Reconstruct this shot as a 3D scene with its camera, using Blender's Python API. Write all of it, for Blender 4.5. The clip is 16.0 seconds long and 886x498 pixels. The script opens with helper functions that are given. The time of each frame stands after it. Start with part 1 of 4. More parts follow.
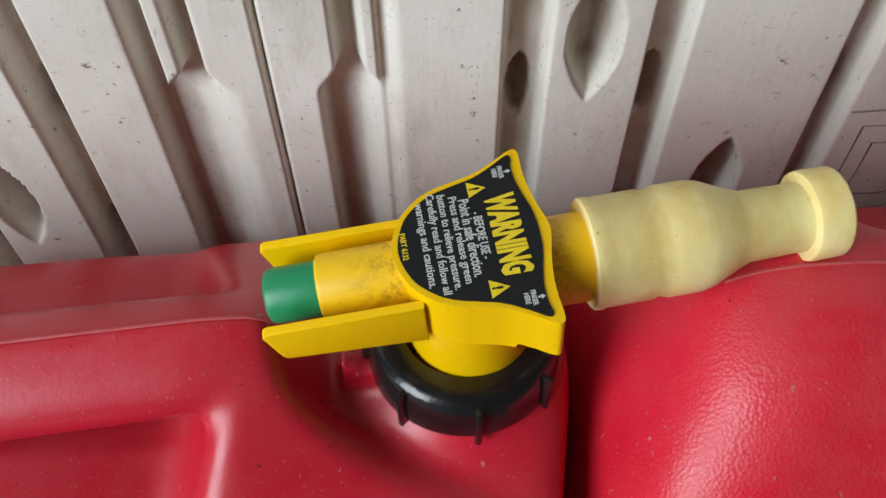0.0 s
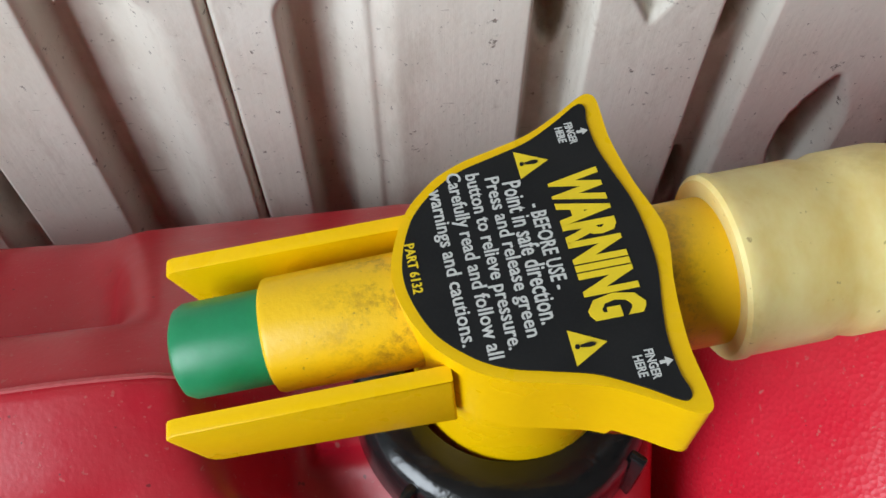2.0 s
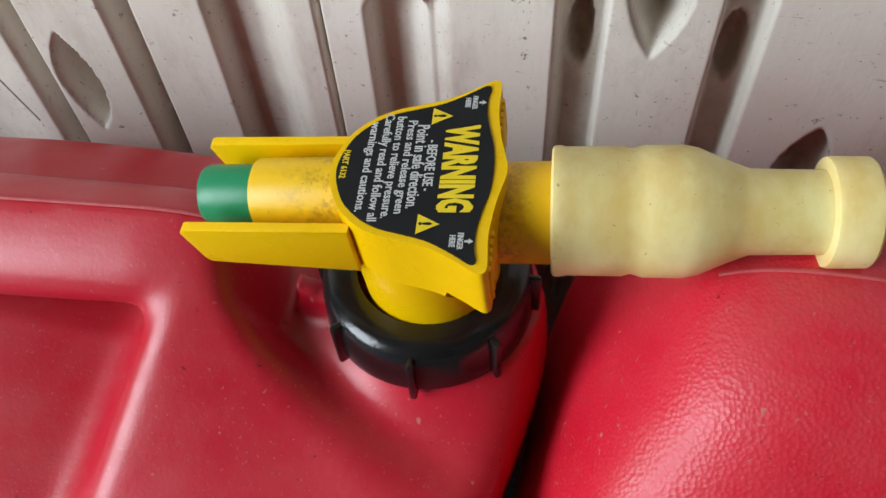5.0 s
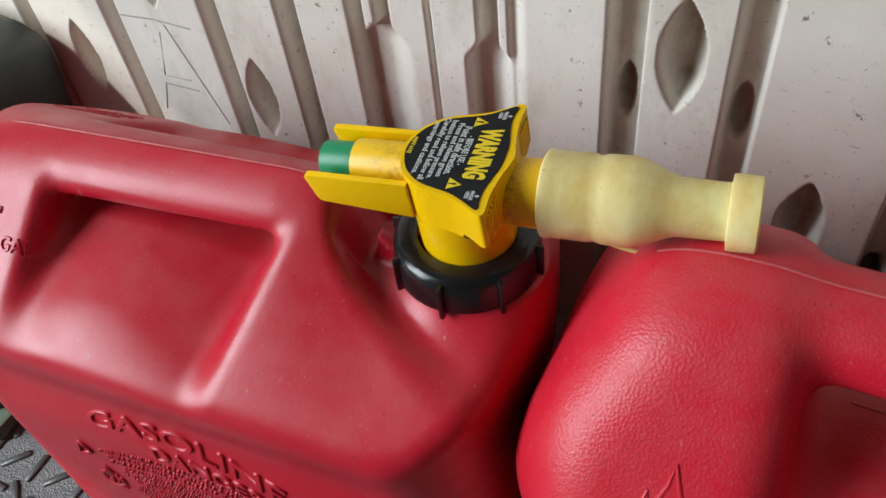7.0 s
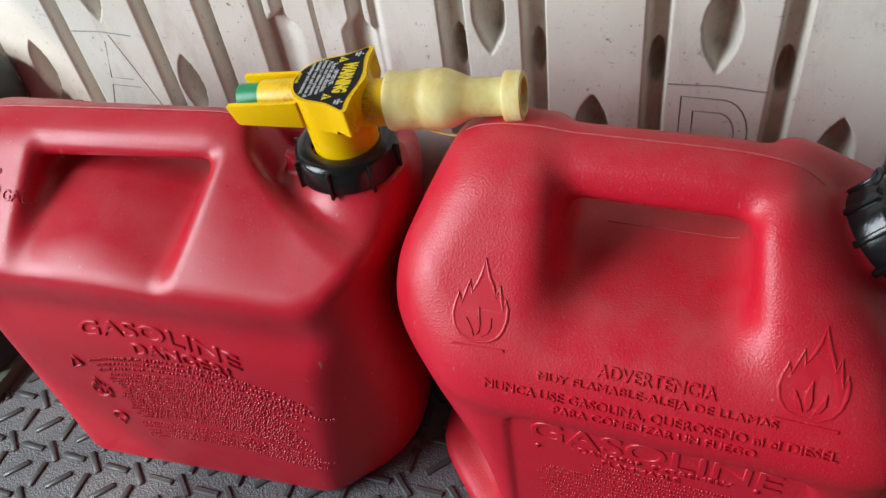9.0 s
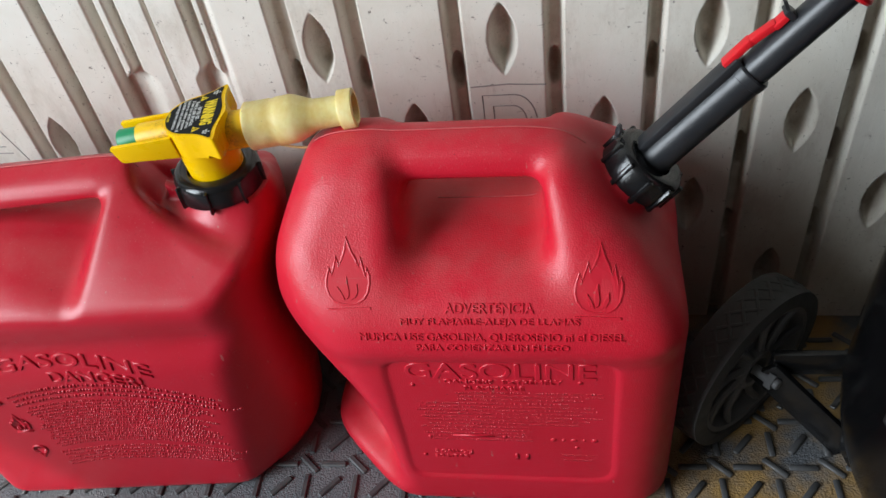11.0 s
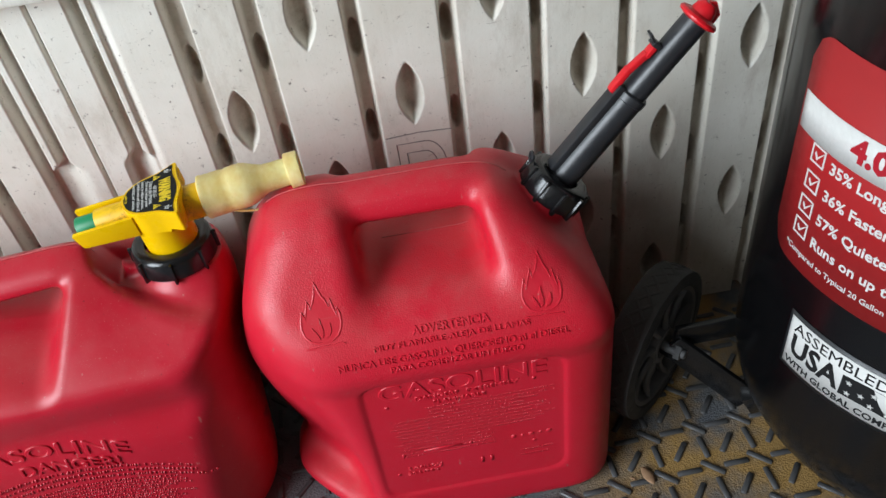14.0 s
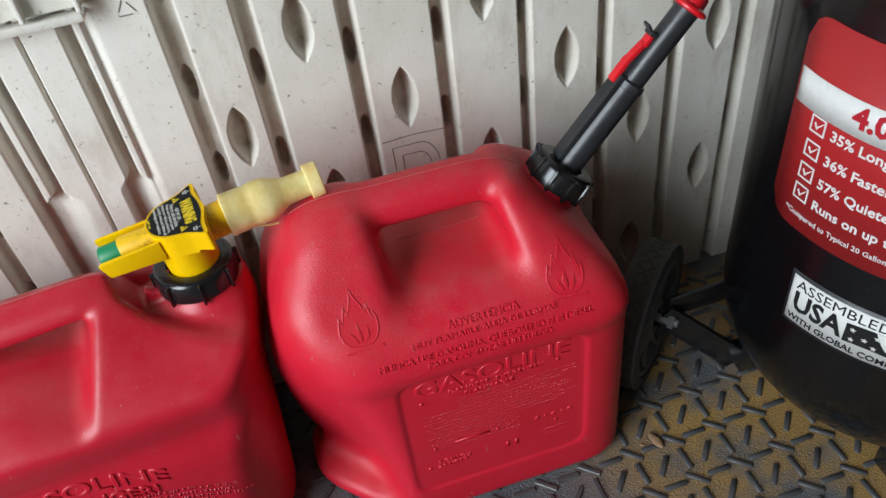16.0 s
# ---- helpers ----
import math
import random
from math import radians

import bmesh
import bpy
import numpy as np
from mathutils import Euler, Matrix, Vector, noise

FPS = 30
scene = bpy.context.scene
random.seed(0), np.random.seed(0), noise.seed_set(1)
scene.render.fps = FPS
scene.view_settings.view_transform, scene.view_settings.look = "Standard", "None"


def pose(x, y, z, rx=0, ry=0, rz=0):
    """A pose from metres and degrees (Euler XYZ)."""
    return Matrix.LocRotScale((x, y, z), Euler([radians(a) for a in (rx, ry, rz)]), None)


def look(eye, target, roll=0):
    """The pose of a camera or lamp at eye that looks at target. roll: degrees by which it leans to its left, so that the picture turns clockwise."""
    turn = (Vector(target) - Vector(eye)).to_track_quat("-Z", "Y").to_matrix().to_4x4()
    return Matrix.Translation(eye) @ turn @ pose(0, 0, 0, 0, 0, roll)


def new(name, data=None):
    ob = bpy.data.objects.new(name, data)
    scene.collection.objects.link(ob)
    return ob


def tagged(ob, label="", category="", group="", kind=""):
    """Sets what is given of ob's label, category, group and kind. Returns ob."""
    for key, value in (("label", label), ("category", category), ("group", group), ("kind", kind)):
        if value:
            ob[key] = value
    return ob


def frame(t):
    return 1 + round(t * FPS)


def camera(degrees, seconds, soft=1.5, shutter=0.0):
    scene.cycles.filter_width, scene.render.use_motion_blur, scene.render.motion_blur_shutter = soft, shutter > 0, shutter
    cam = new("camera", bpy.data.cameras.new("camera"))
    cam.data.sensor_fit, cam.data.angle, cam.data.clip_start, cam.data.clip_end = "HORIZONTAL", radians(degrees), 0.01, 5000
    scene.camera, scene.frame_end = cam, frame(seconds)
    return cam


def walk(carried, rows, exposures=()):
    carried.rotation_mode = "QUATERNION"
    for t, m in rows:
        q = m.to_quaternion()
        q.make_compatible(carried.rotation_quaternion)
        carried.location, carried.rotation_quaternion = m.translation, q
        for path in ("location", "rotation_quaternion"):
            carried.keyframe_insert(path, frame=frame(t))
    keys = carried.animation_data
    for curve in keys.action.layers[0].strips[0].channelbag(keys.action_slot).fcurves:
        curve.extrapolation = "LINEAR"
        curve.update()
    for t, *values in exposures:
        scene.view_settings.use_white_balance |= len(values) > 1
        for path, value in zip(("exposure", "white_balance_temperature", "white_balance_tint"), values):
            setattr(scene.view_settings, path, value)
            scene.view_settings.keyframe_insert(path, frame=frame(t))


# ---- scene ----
cam = camera(58.7, 16.0)
PATH = [
    (0, (0.001, 0.034, 0.614), (0.026, 1.275, -0.954), -0.7),
    (0.5, (-0.001, 0.087, 0.568), (0.045, 1.287, -1.032), -0.7),
    (1, (0.0, 0.105, 0.544), (0.064, 1.276, -1.076), -0.3),
    (1.5, (-0.003, 0.115, 0.537), (0.067, 1.256, -1.104), 0.1),
    (2, (-0.008, 0.115, 0.536), (0.061, 1.24, -1.116), 0.4),
    (2.5, (-0.005, 0.112, 0.54), (0.037, 1.226, -1.12), 0.5),
    (3, (-0.001, 0.104, 0.545), (-0.007, 1.221, -1.114), -0.3),
    (3.5, (0.008, 0.092, 0.553), (-0.076, 1.219, -1.097), -1.4),
    (4, (0.02, 0.08, 0.562), (-0.152, 1.22, -1.072), -2.7),
    (4.2, (0.027, 0.074, 0.567), (-0.173, 1.206, -1.069), -3.0),
    (6.3, (0.133, -0.003, 0.614), (-0.512, 1.16, -0.88), -7.2),
    (6.5, (0.14, -0.012, 0.621), (-0.54, 1.147, -0.861), -7.5),
    (7, (0.149, -0.04, 0.641), (-0.583, 1.117, -0.817), -8.2),
    (7.5, (0.167, -0.072, 0.654), (-0.576, 1.096, -0.79), -8.7),
    (8, (0.199, -0.113, 0.668), (-0.527, 1.076, -0.766), -9.3),
    (8.5, (0.232, -0.147, 0.68), (-0.459, 1.072, -0.747), -9.6),
    (9, (0.268, -0.189, 0.697), (-0.359, 1.073, -0.723), -9.9),
    (9.5, (0.295, -0.224, 0.716), (-0.263, 1.078, -0.696), -10.0),
    (10, (0.318, -0.261, 0.735), (-0.159, 1.083, -0.668), -9.9),
    (10.2, (0.323, -0.269, 0.742), (-0.127, 1.079, -0.666), -10.1),
    (12.3, (0.302, -0.357, 0.764), (0.159, 1.118, -0.579), -8.8),
    (12.5, (0.3, -0.36, 0.767), (0.175, 1.118, -0.574), -8.9),
    (13, (0.281, -0.369, 0.776), (0.222, 1.12, -0.558), -8.7),
    (13.5, (0.26, -0.377, 0.789), (0.254, 1.117, -0.54), -8.6),
    (14, (0.238, -0.382, 0.805), (0.292, 1.112, -0.523), -8.5),
    (14.5, (0.218, -0.386, 0.817), (0.328, 1.103, -0.513), -8.3),
    (15, (0.191, -0.384, 0.822), (0.363, 1.092, -0.517), -8.1),
    (15.5, (0.166, -0.381, 0.829), (0.384, 1.08, -0.52), -8.1),
    (16, (0.134, -0.379, 0.83), (0.411, 1.066, -0.525), -8.1),
]
walk(cam, [(t, look(eye, target, roll)) for t, eye, target, roll in PATH],
     exposures=[(0, -0.28), (0.7, -0.22), (4, -0.18), (7, -0.24), (9, -0.06), (13, 0.02), (16, -0.10)])

# ---- light ----
world = bpy.data.worlds.new("sky")
scene.world = world
world.use_nodes = True
wn = world.node_tree
sky = wn.nodes.new("ShaderNodeTexSky")
sky.sky_type = "NISHITA"
sky.sun_disc = False
sky.sun_elevation, sky.sun_rotation = radians(48), radians(215)
wn.links.new(sky.outputs[0], wn.nodes["Background"].inputs[0])
wn.nodes["Background"].inputs[1].default_value = 0.12

sun = new("sun", bpy.data.lights.new("sun", "SUN"))
sun.data.energy, sun.data.angle, sun.data.color = 2.5, radians(0.6), (1.0, 0.95, 0.88)
sun.matrix_world = look((-3, -4, 5), (0, 0, 0))

# Area lamp set in an added, unseen opening to bring daylight from the left.
west_light = new("window_daylight", bpy.data.lights.new("window_daylight", "AREA"))
west_light.data.shape, west_light.data.size, west_light.data.size_y = "RECTANGLE", 1.36, 1.76
west_light.data.energy, west_light.data.color = 116.0, (0.84, 0.93, 1.0)
west_light.matrix_world = look((-1.47, -1.15, 1.35), (0.0, -1.15, 1.35))


# ---- materials ----
def material(name, base, rough=0.5, metal=0.0, spec=0.5, coat=0.0, sub=0.0):
    m = bpy.data.materials.new(name)
    m.use_nodes = True
    b = m.node_tree.nodes["Principled BSDF"]
    b.inputs["Base Color"].default_value = (*base, 1)
    b.inputs["Roughness"].default_value = rough
    b.inputs["Metallic"].default_value = metal
    b.inputs["Specular IOR Level"].default_value = spec
    b.inputs["Coat Weight"].default_value = coat
    if sub:
        b.inputs["Subsurface Weight"].default_value = sub
        b.inputs["Subsurface Radius"].default_value = (0.01, 0.007, 0.004)
        b.inputs["Subsurface Scale"].default_value = 0.6
    return m


class Net:
    """Short hands for building a node tree."""

    def __init__(self, m):
        self.t = m.node_tree
        self.b = self.t.nodes["Principled BSDF"]
        self.co = self.t.nodes.new("ShaderNodeTexCoord").outputs["Object"]

    def link(self, a, b):
        self.t.links.new(a, b)

    def stretched(self, scale):
        n = self.t.nodes.new("ShaderNodeMapping")
        n.inputs["Scale"].default_value = scale
        self.link(self.co, n.inputs["Vector"])
        return n.outputs[0]

    def noise(self, scale, detail=4.0, rough=0.55, co=None):
        n = self.t.nodes.new("ShaderNodeTexNoise")
        n.inputs["Scale"].default_value = scale
        n.inputs["Detail"].default_value = detail
        n.inputs["Roughness"].default_value = rough
        self.link(co or self.co, n.inputs["Vector"])
        return n.outputs["Fac"]

    def voronoi(self, scale, feature="F1"):
        n = self.t.nodes.new("ShaderNodeTexVoronoi")
        n.feature = feature
        n.inputs["Scale"].default_value = scale
        self.link(self.co, n.inputs["Vector"])
        return n.outputs["Distance"]

    def ramp(self, fac, lo, hi, a=0.0, b=1.0):
        n = self.t.nodes.new("ShaderNodeMapRange")
        n.inputs["From Min"].default_value, n.inputs["From Max"].default_value = lo, hi
        n.inputs["To Min"].default_value, n.inputs["To Max"].default_value = a, b
        self.link(fac, n.inputs["Value"])
        return n.outputs[0]

    def maths(self, op, a, b):
        n = self.t.nodes.new("ShaderNodeMath")
        n.operation = op
        for s, v in zip(n.inputs, (a, b)):
            if isinstance(v, (int, float)):
                s.default_value = v
            else:
                self.link(v, s)
        return n.outputs[0]

    def mix(self, fac, a, b):
        n = self.t.nodes.new("ShaderNodeMix")
        n.data_type = "RGBA"
        self.link(fac, n.inputs["Factor"])
        for s, v in ((n.inputs["A"], a), (n.inputs["B"], b)):
            if isinstance(v, tuple):
                s.default_value = (*v, 1)
            else:
                self.link(v, s)
        return n.outputs["Result"]

    def facing_up(self):
        g = self.t.nodes.new("ShaderNodeNewGeometry")
        s = self.t.nodes.new("ShaderNodeSeparateXYZ")
        self.link(g.outputs["Normal"], s.inputs[0])
        return s.outputs["Z"]

    def colour(self, c):
        self.link(c, self.b.inputs["Base Color"])

    def rough(self, r):
        self.link(r, self.b.inputs["Roughness"])

    def bump(self, height, strength, distance):
        n = self.t.nodes.new("ShaderNodeBump")
        n.inputs["Strength"].default_value, n.inputs["Distance"].default_value = strength, distance
        self.link(height, n.inputs["Height"])
        self.link(n.outputs[0], self.b.inputs["Normal"])


def red_plastic(name, base, pebble):
    """Sun-worn red plastic: chalky blotches, settled dust, pale flecks and scuffs, moulding grain."""
    m = material(name, base, 0.42, spec=0.45)
    n = Net(m)
    blotch = n.ramp(n.noise(14, 5), 0.35, 0.75)
    worn = n.mix(blotch, base, tuple(c * k for c, k in zip(base, (1.06, 1.3, 1.3))))
    dust = n.maths("MULTIPLY", n.ramp(n.noise(35, 6, 0.7), 0.35, 0.8), n.ramp(n.facing_up(), 0.25, 0.95, 0.0, 0.36 if pebble else 0.22))
    specks = n.ramp(n.noise(700, 2), 0.65, 0.72, 0.0, 0.62 if pebble else 0.50)
    flecks = n.ramp(n.noise(210, 2, 0.5, n.stretched((1.0, 1.0, 0.30))), 0.725, 0.76, 0.0, 0.75)
    scuffs = n.ramp(n.noise(120, 3, 0.6, n.stretched((0.12, 1.0, 1.6))), 0.735, 0.77, 0.0, 0.40)
    pale = n.maths("MAXIMUM", n.maths("MAXIMUM", dust, specks), n.maths("MAXIMUM", flecks, scuffs))
    c = n.mix(pale, worn, (0.47, 0.15, 0.13))
    n.colour(n.mix(n.ramp(n.noise(330, 2), 0.735, 0.76, 0.0, 0.7), c, (0.09, 0.012, 0.014)))
    n.rough(n.maths("ADD", n.ramp(n.noise(60, 4), 0.3, 0.7, 0.36 if pebble else 0.30, 0.46 if pebble else 0.40), n.maths("MULTIPLY", dust, 0.2)))
    if pebble:
        n.bump(n.voronoi(700), 0.19, 0.0010)
    else:
        n.bump(n.maths("ADD", n.noise(260, 3), n.noise(700, 2, 0.5, n.stretched((1.0, 1.0, 0.02)))), 0.10, 0.0006)
    return m


def grained(name, base, second, rough=0.5, scale=30.0, fine=500.0, relief=0.15, spec=0.5):
    m = material(name, base, rough, spec=spec)
    n = Net(m)
    f = n.maths("ADD", n.ramp(n.noise(scale, 5), 0.3, 0.75, 0.0, 0.7), n.ramp(n.noise(fine, 2), 0.4, 0.8, 0.0, 0.3))
    n.colour(n.mix(f, base, second))
    n.rough(n.ramp(n.noise(scale * 2, 3), 0.3, 0.7, rough * 0.85, min(1.0, rough * 1.2)))
    n.bump(n.noise(fine, 3), relief, 0.0008)
    return m


RED_A = red_plastic("red_smooth_plastic", (0.48, 0.007, 0.022), False)
RED_B = red_plastic("red_pebbled_plastic", (0.57, 0.009, 0.026), True)
RED_MARK = red_plastic("red_mark_plastic", (0.57, 0.009, 0.026), False)
RED_FLASH = grained("chalky_red_seam", (0.50, 0.10, 0.10), (0.42, 0.03, 0.04), 0.55, 120, 900, 0.1)
YELLOW = grained("yellow_plastic", (0.86, 0.52, 0.001), (0.80, 0.47, 0.001), 0.29, 40, 900, 0.06, 0.22)
CREAM = material("cream_translucent_plastic", (0.80, 0.67, 0.28), 0.42, sub=0.35)
_n = Net(CREAM)
_c = _n.mix(_n.ramp(_n.noise(38, 5, 0.6, _n.stretched((1.6, 1, 1))), 0.35, 0.72), (0.82, 0.70, 0.33), (0.68, 0.47, 0.13))
_c = _n.mix(_n.ramp(_n.noise(55, 6, 0.7), 0.56, 0.74, 0.0, 0.45), _c, (0.46, 0.28, 0.08))
_n.colour(_n.mix(_n.ramp(_n.noise(420, 3, 0.6), 0.69, 0.73, 0.0, 0.6), _c, (0.28, 0.17, 0.06)))
GREEN = grained("green_plastic", (0.004, 0.20, 0.075), (0.006, 0.26, 0.10), 0.4, 60, 800, 0.05)
BLACK = grained("black_plastic", (0.006, 0.006, 0.007), (0.014, 0.014, 0.014), 0.20, 50, 600, 0.15)
DARK_GREY = grained("charcoal_plastic", (0.014, 0.015, 0.018), (0.026, 0.027, 0.030), 0.34, 40, 700, 0.12)
RED_PART = grained("bright_red_plastic", (0.68, 0.008, 0.015), (0.60, 0.01, 0.02), 0.35, 40, 700, 0.05)
LABEL_BLACK = grained("black_decal", (0.010, 0.010, 0.011), (0.018, 0.018, 0.018), 0.6, 120, 1500, 0.03, 0.14)
LABEL_WHITE = grained("white_print", (0.60, 0.60, 0.58), (0.52, 0.52, 0.50), 0.5, 200, 1500, 0.02)
LABEL_YELLOW = grained("yellow_print", (0.82, 0.60, 0.01), (0.72, 0.52, 0.01), 0.5, 200, 1500, 0.02)
LABEL_RED = grained("red_decal", (0.34, 0.016, 0.018), (0.30, 0.014, 0.016), 0.45, 30, 800, 0.02, 0.3)
PRINT_RED = grained("dark_red_print", (0.36, 0.01, 0.02), (0.32, 0.01, 0.02), 0.4, 100, 900, 0.02)
TANK = material("black_gloss_paint", (0.006, 0.006, 0.007), 0.16, spec=0.5, coat=0.0)
_n = Net(TANK)
_n.colour(_n.mix(_n.ramp(_n.noise(900, 2), 0.74, 0.78), (0.003, 0.003, 0.0035), (0.16, 0.15, 0.13)))
_n.rough(_n.ramp(_n.noise(9, 4), 0.35, 0.7, 0.13, 0.26))
_n.bump(_n.noise(160, 2), 0.05, 0.0008)
STEEL = material("zinc_steel", (0.55, 0.54, 0.50), 0.32, metal=1.0)
_n = Net(STEEL)
_n.rough(_n.ramp(_n.noise(120, 4), 0.3, 0.7, 0.25, 0.5))
RUBBER = grained("grey_tyre_rubber", (0.036, 0.036, 0.036), (0.060, 0.059, 0.056), 0.75, 40, 600, 0.3)
RIM = grained("dark_grey_rim_plastic", (0.11, 0.11, 0.115), (0.14, 0.14, 0.14), 0.5, 50, 700, 0.1)
TUB_RIM = grained("moss_green_plastic", (0.075, 0.105, 0.065), (0.055, 0.080, 0.050), 0.5, 15, 300, 0.2)
OLIVE = grained("dark_olive_plastic", (0.014, 0.018, 0.016), (0.024, 0.030, 0.026), 0.5, 15, 300, 0.2)
LEAF = grained("dry_leaf", (0.34, 0.20, 0.11), (0.22, 0.12, 0.06), 0.8, 120, 900, 0.3)
OUTSIDE = grained("gravel_ground", (0.22, 0.20, 0.17), (0.30, 0.28, 0.24), 0.9, 3, 60, 0.4)
# Browns for added, unseen surfaces, kept dark to cut bounced light.
CEIL = grained("unseen_brown_ceiling", (0.06, 0.046, 0.034), (0.09, 0.070, 0.052), 0.7, 6, 300, 0.1)
UNSEEN_WALL = grained("unseen_brown_wall", (0.05, 0.039, 0.030), (0.08, 0.063, 0.048), 0.7, 6, 300, 0.1)

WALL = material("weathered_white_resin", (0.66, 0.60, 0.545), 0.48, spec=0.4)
_n = Net(WALL)
_c = _n.mix(_n.ramp(_n.noise(7, 6, 0.6), 0.35, 0.72), (0.77, 0.745, 0.675), (0.64, 0.595, 0.51))
_c = _n.mix(_n.ramp(_n.noise(22, 7, 0.78, _n.stretched((1, 1, 0.35))), 0.52, 0.76, 0.0, 0.55), _c, (0.40, 0.33, 0.26))
_c = _n.mix(_n.ramp(_n.noise(75, 6, 0.75), 0.60, 0.74, 0.0, 0.40), _c, (0.34, 0.28, 0.22))
_c = _n.mix(_n.ramp(_n.noise(150, 4, 0.65), 0.665, 0.72, 0.0, 0.8), _c, (0.13, 0.105, 0.085))
_c = _n.mix(_n.ramp(_n.noise(420, 2, 0.5), 0.69, 0.73, 0.0, 0.5), _c, (0.10, 0.08, 0.065))
_c = _n.mix(_n.ramp(_n.noise(60, 3, 0.6, _n.stretched((1, 1, 6))), 0.69, 0.73, 0.0, 0.5), _c, (0.28, 0.24, 0.20))
_c = _n.mix(_n.ramp(_n.noise(55, 5, 0.7, _n.stretched((5, 1, 0.8))), 0.69, 0.72, 0.0, 0.4), _c, (0.22, 0.18, 0.15))
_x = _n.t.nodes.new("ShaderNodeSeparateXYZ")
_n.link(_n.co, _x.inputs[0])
# Brown tint that grows with depth behind the front faces, broken by noise.
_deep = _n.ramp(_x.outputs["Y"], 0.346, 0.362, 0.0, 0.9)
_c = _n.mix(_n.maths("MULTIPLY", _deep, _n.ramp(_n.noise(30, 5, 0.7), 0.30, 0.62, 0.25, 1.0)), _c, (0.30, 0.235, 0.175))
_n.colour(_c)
_n.rough(_n.ramp(_n.noise(40, 4), 0.3, 0.7, 0.40, 0.58))
_n.bump(_n.maths("ADD", _n.noise(320, 4), _n.noise(40, 4, 0.6, _n.stretched((6, 1, 0.3)))), 0.16, 0.0010)

# Moulded letters and lines are a darker grey than the wall.
LINE_GREY = grained("grey_moulded_line", (0.24, 0.22, 0.20), (0.36, 0.33, 0.30), 0.6, 60, 600, 0.1)
DIRTY_YELLOW = material("dirty_yellow_plastic", (0.8, 0.53, 0.004), 0.42)
_n = Net(DIRTY_YELLOW)
_x = _n.t.nodes.new("ShaderNodeSeparateXYZ")
_n.link(_n.co, _x.inputs[0])
_end = _n.maths("MAXIMUM", _n.ramp(_x.outputs["X"], -0.048, -0.026), _n.ramp(_x.outputs["X"], 0.022, 0.026))
_end = _n.maths("MULTIPLY", _end, _n.ramp(_x.outputs["X"], 0.039, 0.030))
_c = _n.mix(_n.maths("MULTIPLY", _n.ramp(_n.noise(170, 8, 0.8), 0.47, 0.62), _n.ramp(_end, 0.15, 1.0, 0.01, 0.75)), (0.83, 0.49, 0.002), (0.30, 0.15, 0.01))
_n.colour(_n.mix(_n.ramp(_n.noise(800, 3, 0.7), 0.66, 0.72, 0.0, 0.45), _c, (0.14, 0.08, 0.02)))
_n.bump(_n.noise(700, 3), 0.12, 0.0006)

BARS = grained("worn_rubber_tread", (0.048, 0.050, 0.055), (0.098, 0.094, 0.088), 0.42, 60, 600, 0.25)
FLOOR = material("black_rubber_mat", (0.035, 0.037, 0.040), 0.55)
_n = Net(FLOOR)
_c = _n.mix(_n.ramp(_n.noise(9, 5), 0.35, 0.7), (0.090, 0.097, 0.108), (0.145, 0.146, 0.146))
_x = _n.t.nodes.new("ShaderNodeSeparateXYZ")
_n.link(_n.co, _x.inputs[0])
_mask = _n.maths("MULTIPLY", _n.ramp(_n.noise(8.5, 5, 0.6), 0.38, 0.55, 0.0, 0.95), _n.ramp(_x.outputs["X"], 0.32, 0.46))
_c = _n.mix(_mask, _c, (0.34, 0.20, 0.06))
_n.colour(_c)
_n.rough(_n.ramp(_n.noise(50, 4), 0.3, 0.7, 0.42, 0.66))
_n.bump(_n.maths("ADD", _n.voronoi(420), _n.noise(700, 2)), 0.55, 0.0016)


# ---- mesh helpers ----
def mesh_of(name, verts, faces, mat, smooth=True):
    me = bpy.data.meshes.new(name)
    me.from_pydata([tuple(map(float, v)) for v in verts], [], [tuple(map(int, f)) for f in faces])
    me.update()
    if smooth:
        me.shade_smooth()
    me.materials.append(mat)
    return me


def put(name, me, parent=None, label="", at=None):
    ob = new(name, me)
    ob.parent = parent
    if at is not None:
        ob.matrix_basis = at
    if label:
        ob["label"] = label
    return ob


def part(name, bm, mat, parent=None, label="", at=None, smooth=True, sharp=35):
    me = bpy.data.meshes.new(name)
    bmesh.ops.recalc_face_normals(bm, faces=bm.faces)
    bm.to_mesh(me)
    bm.free()
    if smooth:
        me.shade_smooth()
        me.set_sharp_from_angle(angle=radians(sharp))
    me.materials.append(mat)
    return put(name, me, parent, label, at)


def thing(name, at, label, category, group="", kind=""):
    ob = new(name)
    ob.empty_display_size = 0.02
    ob.matrix_basis = at
    return tagged(ob, label, category, group, kind)


def box(sx, sy, sz, at=(0, 0, 0), bevel=0.0, seg=2):
    bm = bmesh.new()
    bmesh.ops.create_cube(bm, size=1)
    bmesh.ops.scale(bm, vec=(sx, sy, sz), verts=bm.verts)
    if bevel:
        bmesh.ops.bevel(bm, geom=bm.edges[:], offset=bevel, segments=seg, affect="EDGES", profile=0.5)
    bmesh.ops.translate(bm, vec=at, verts=bm.verts)
    return bm


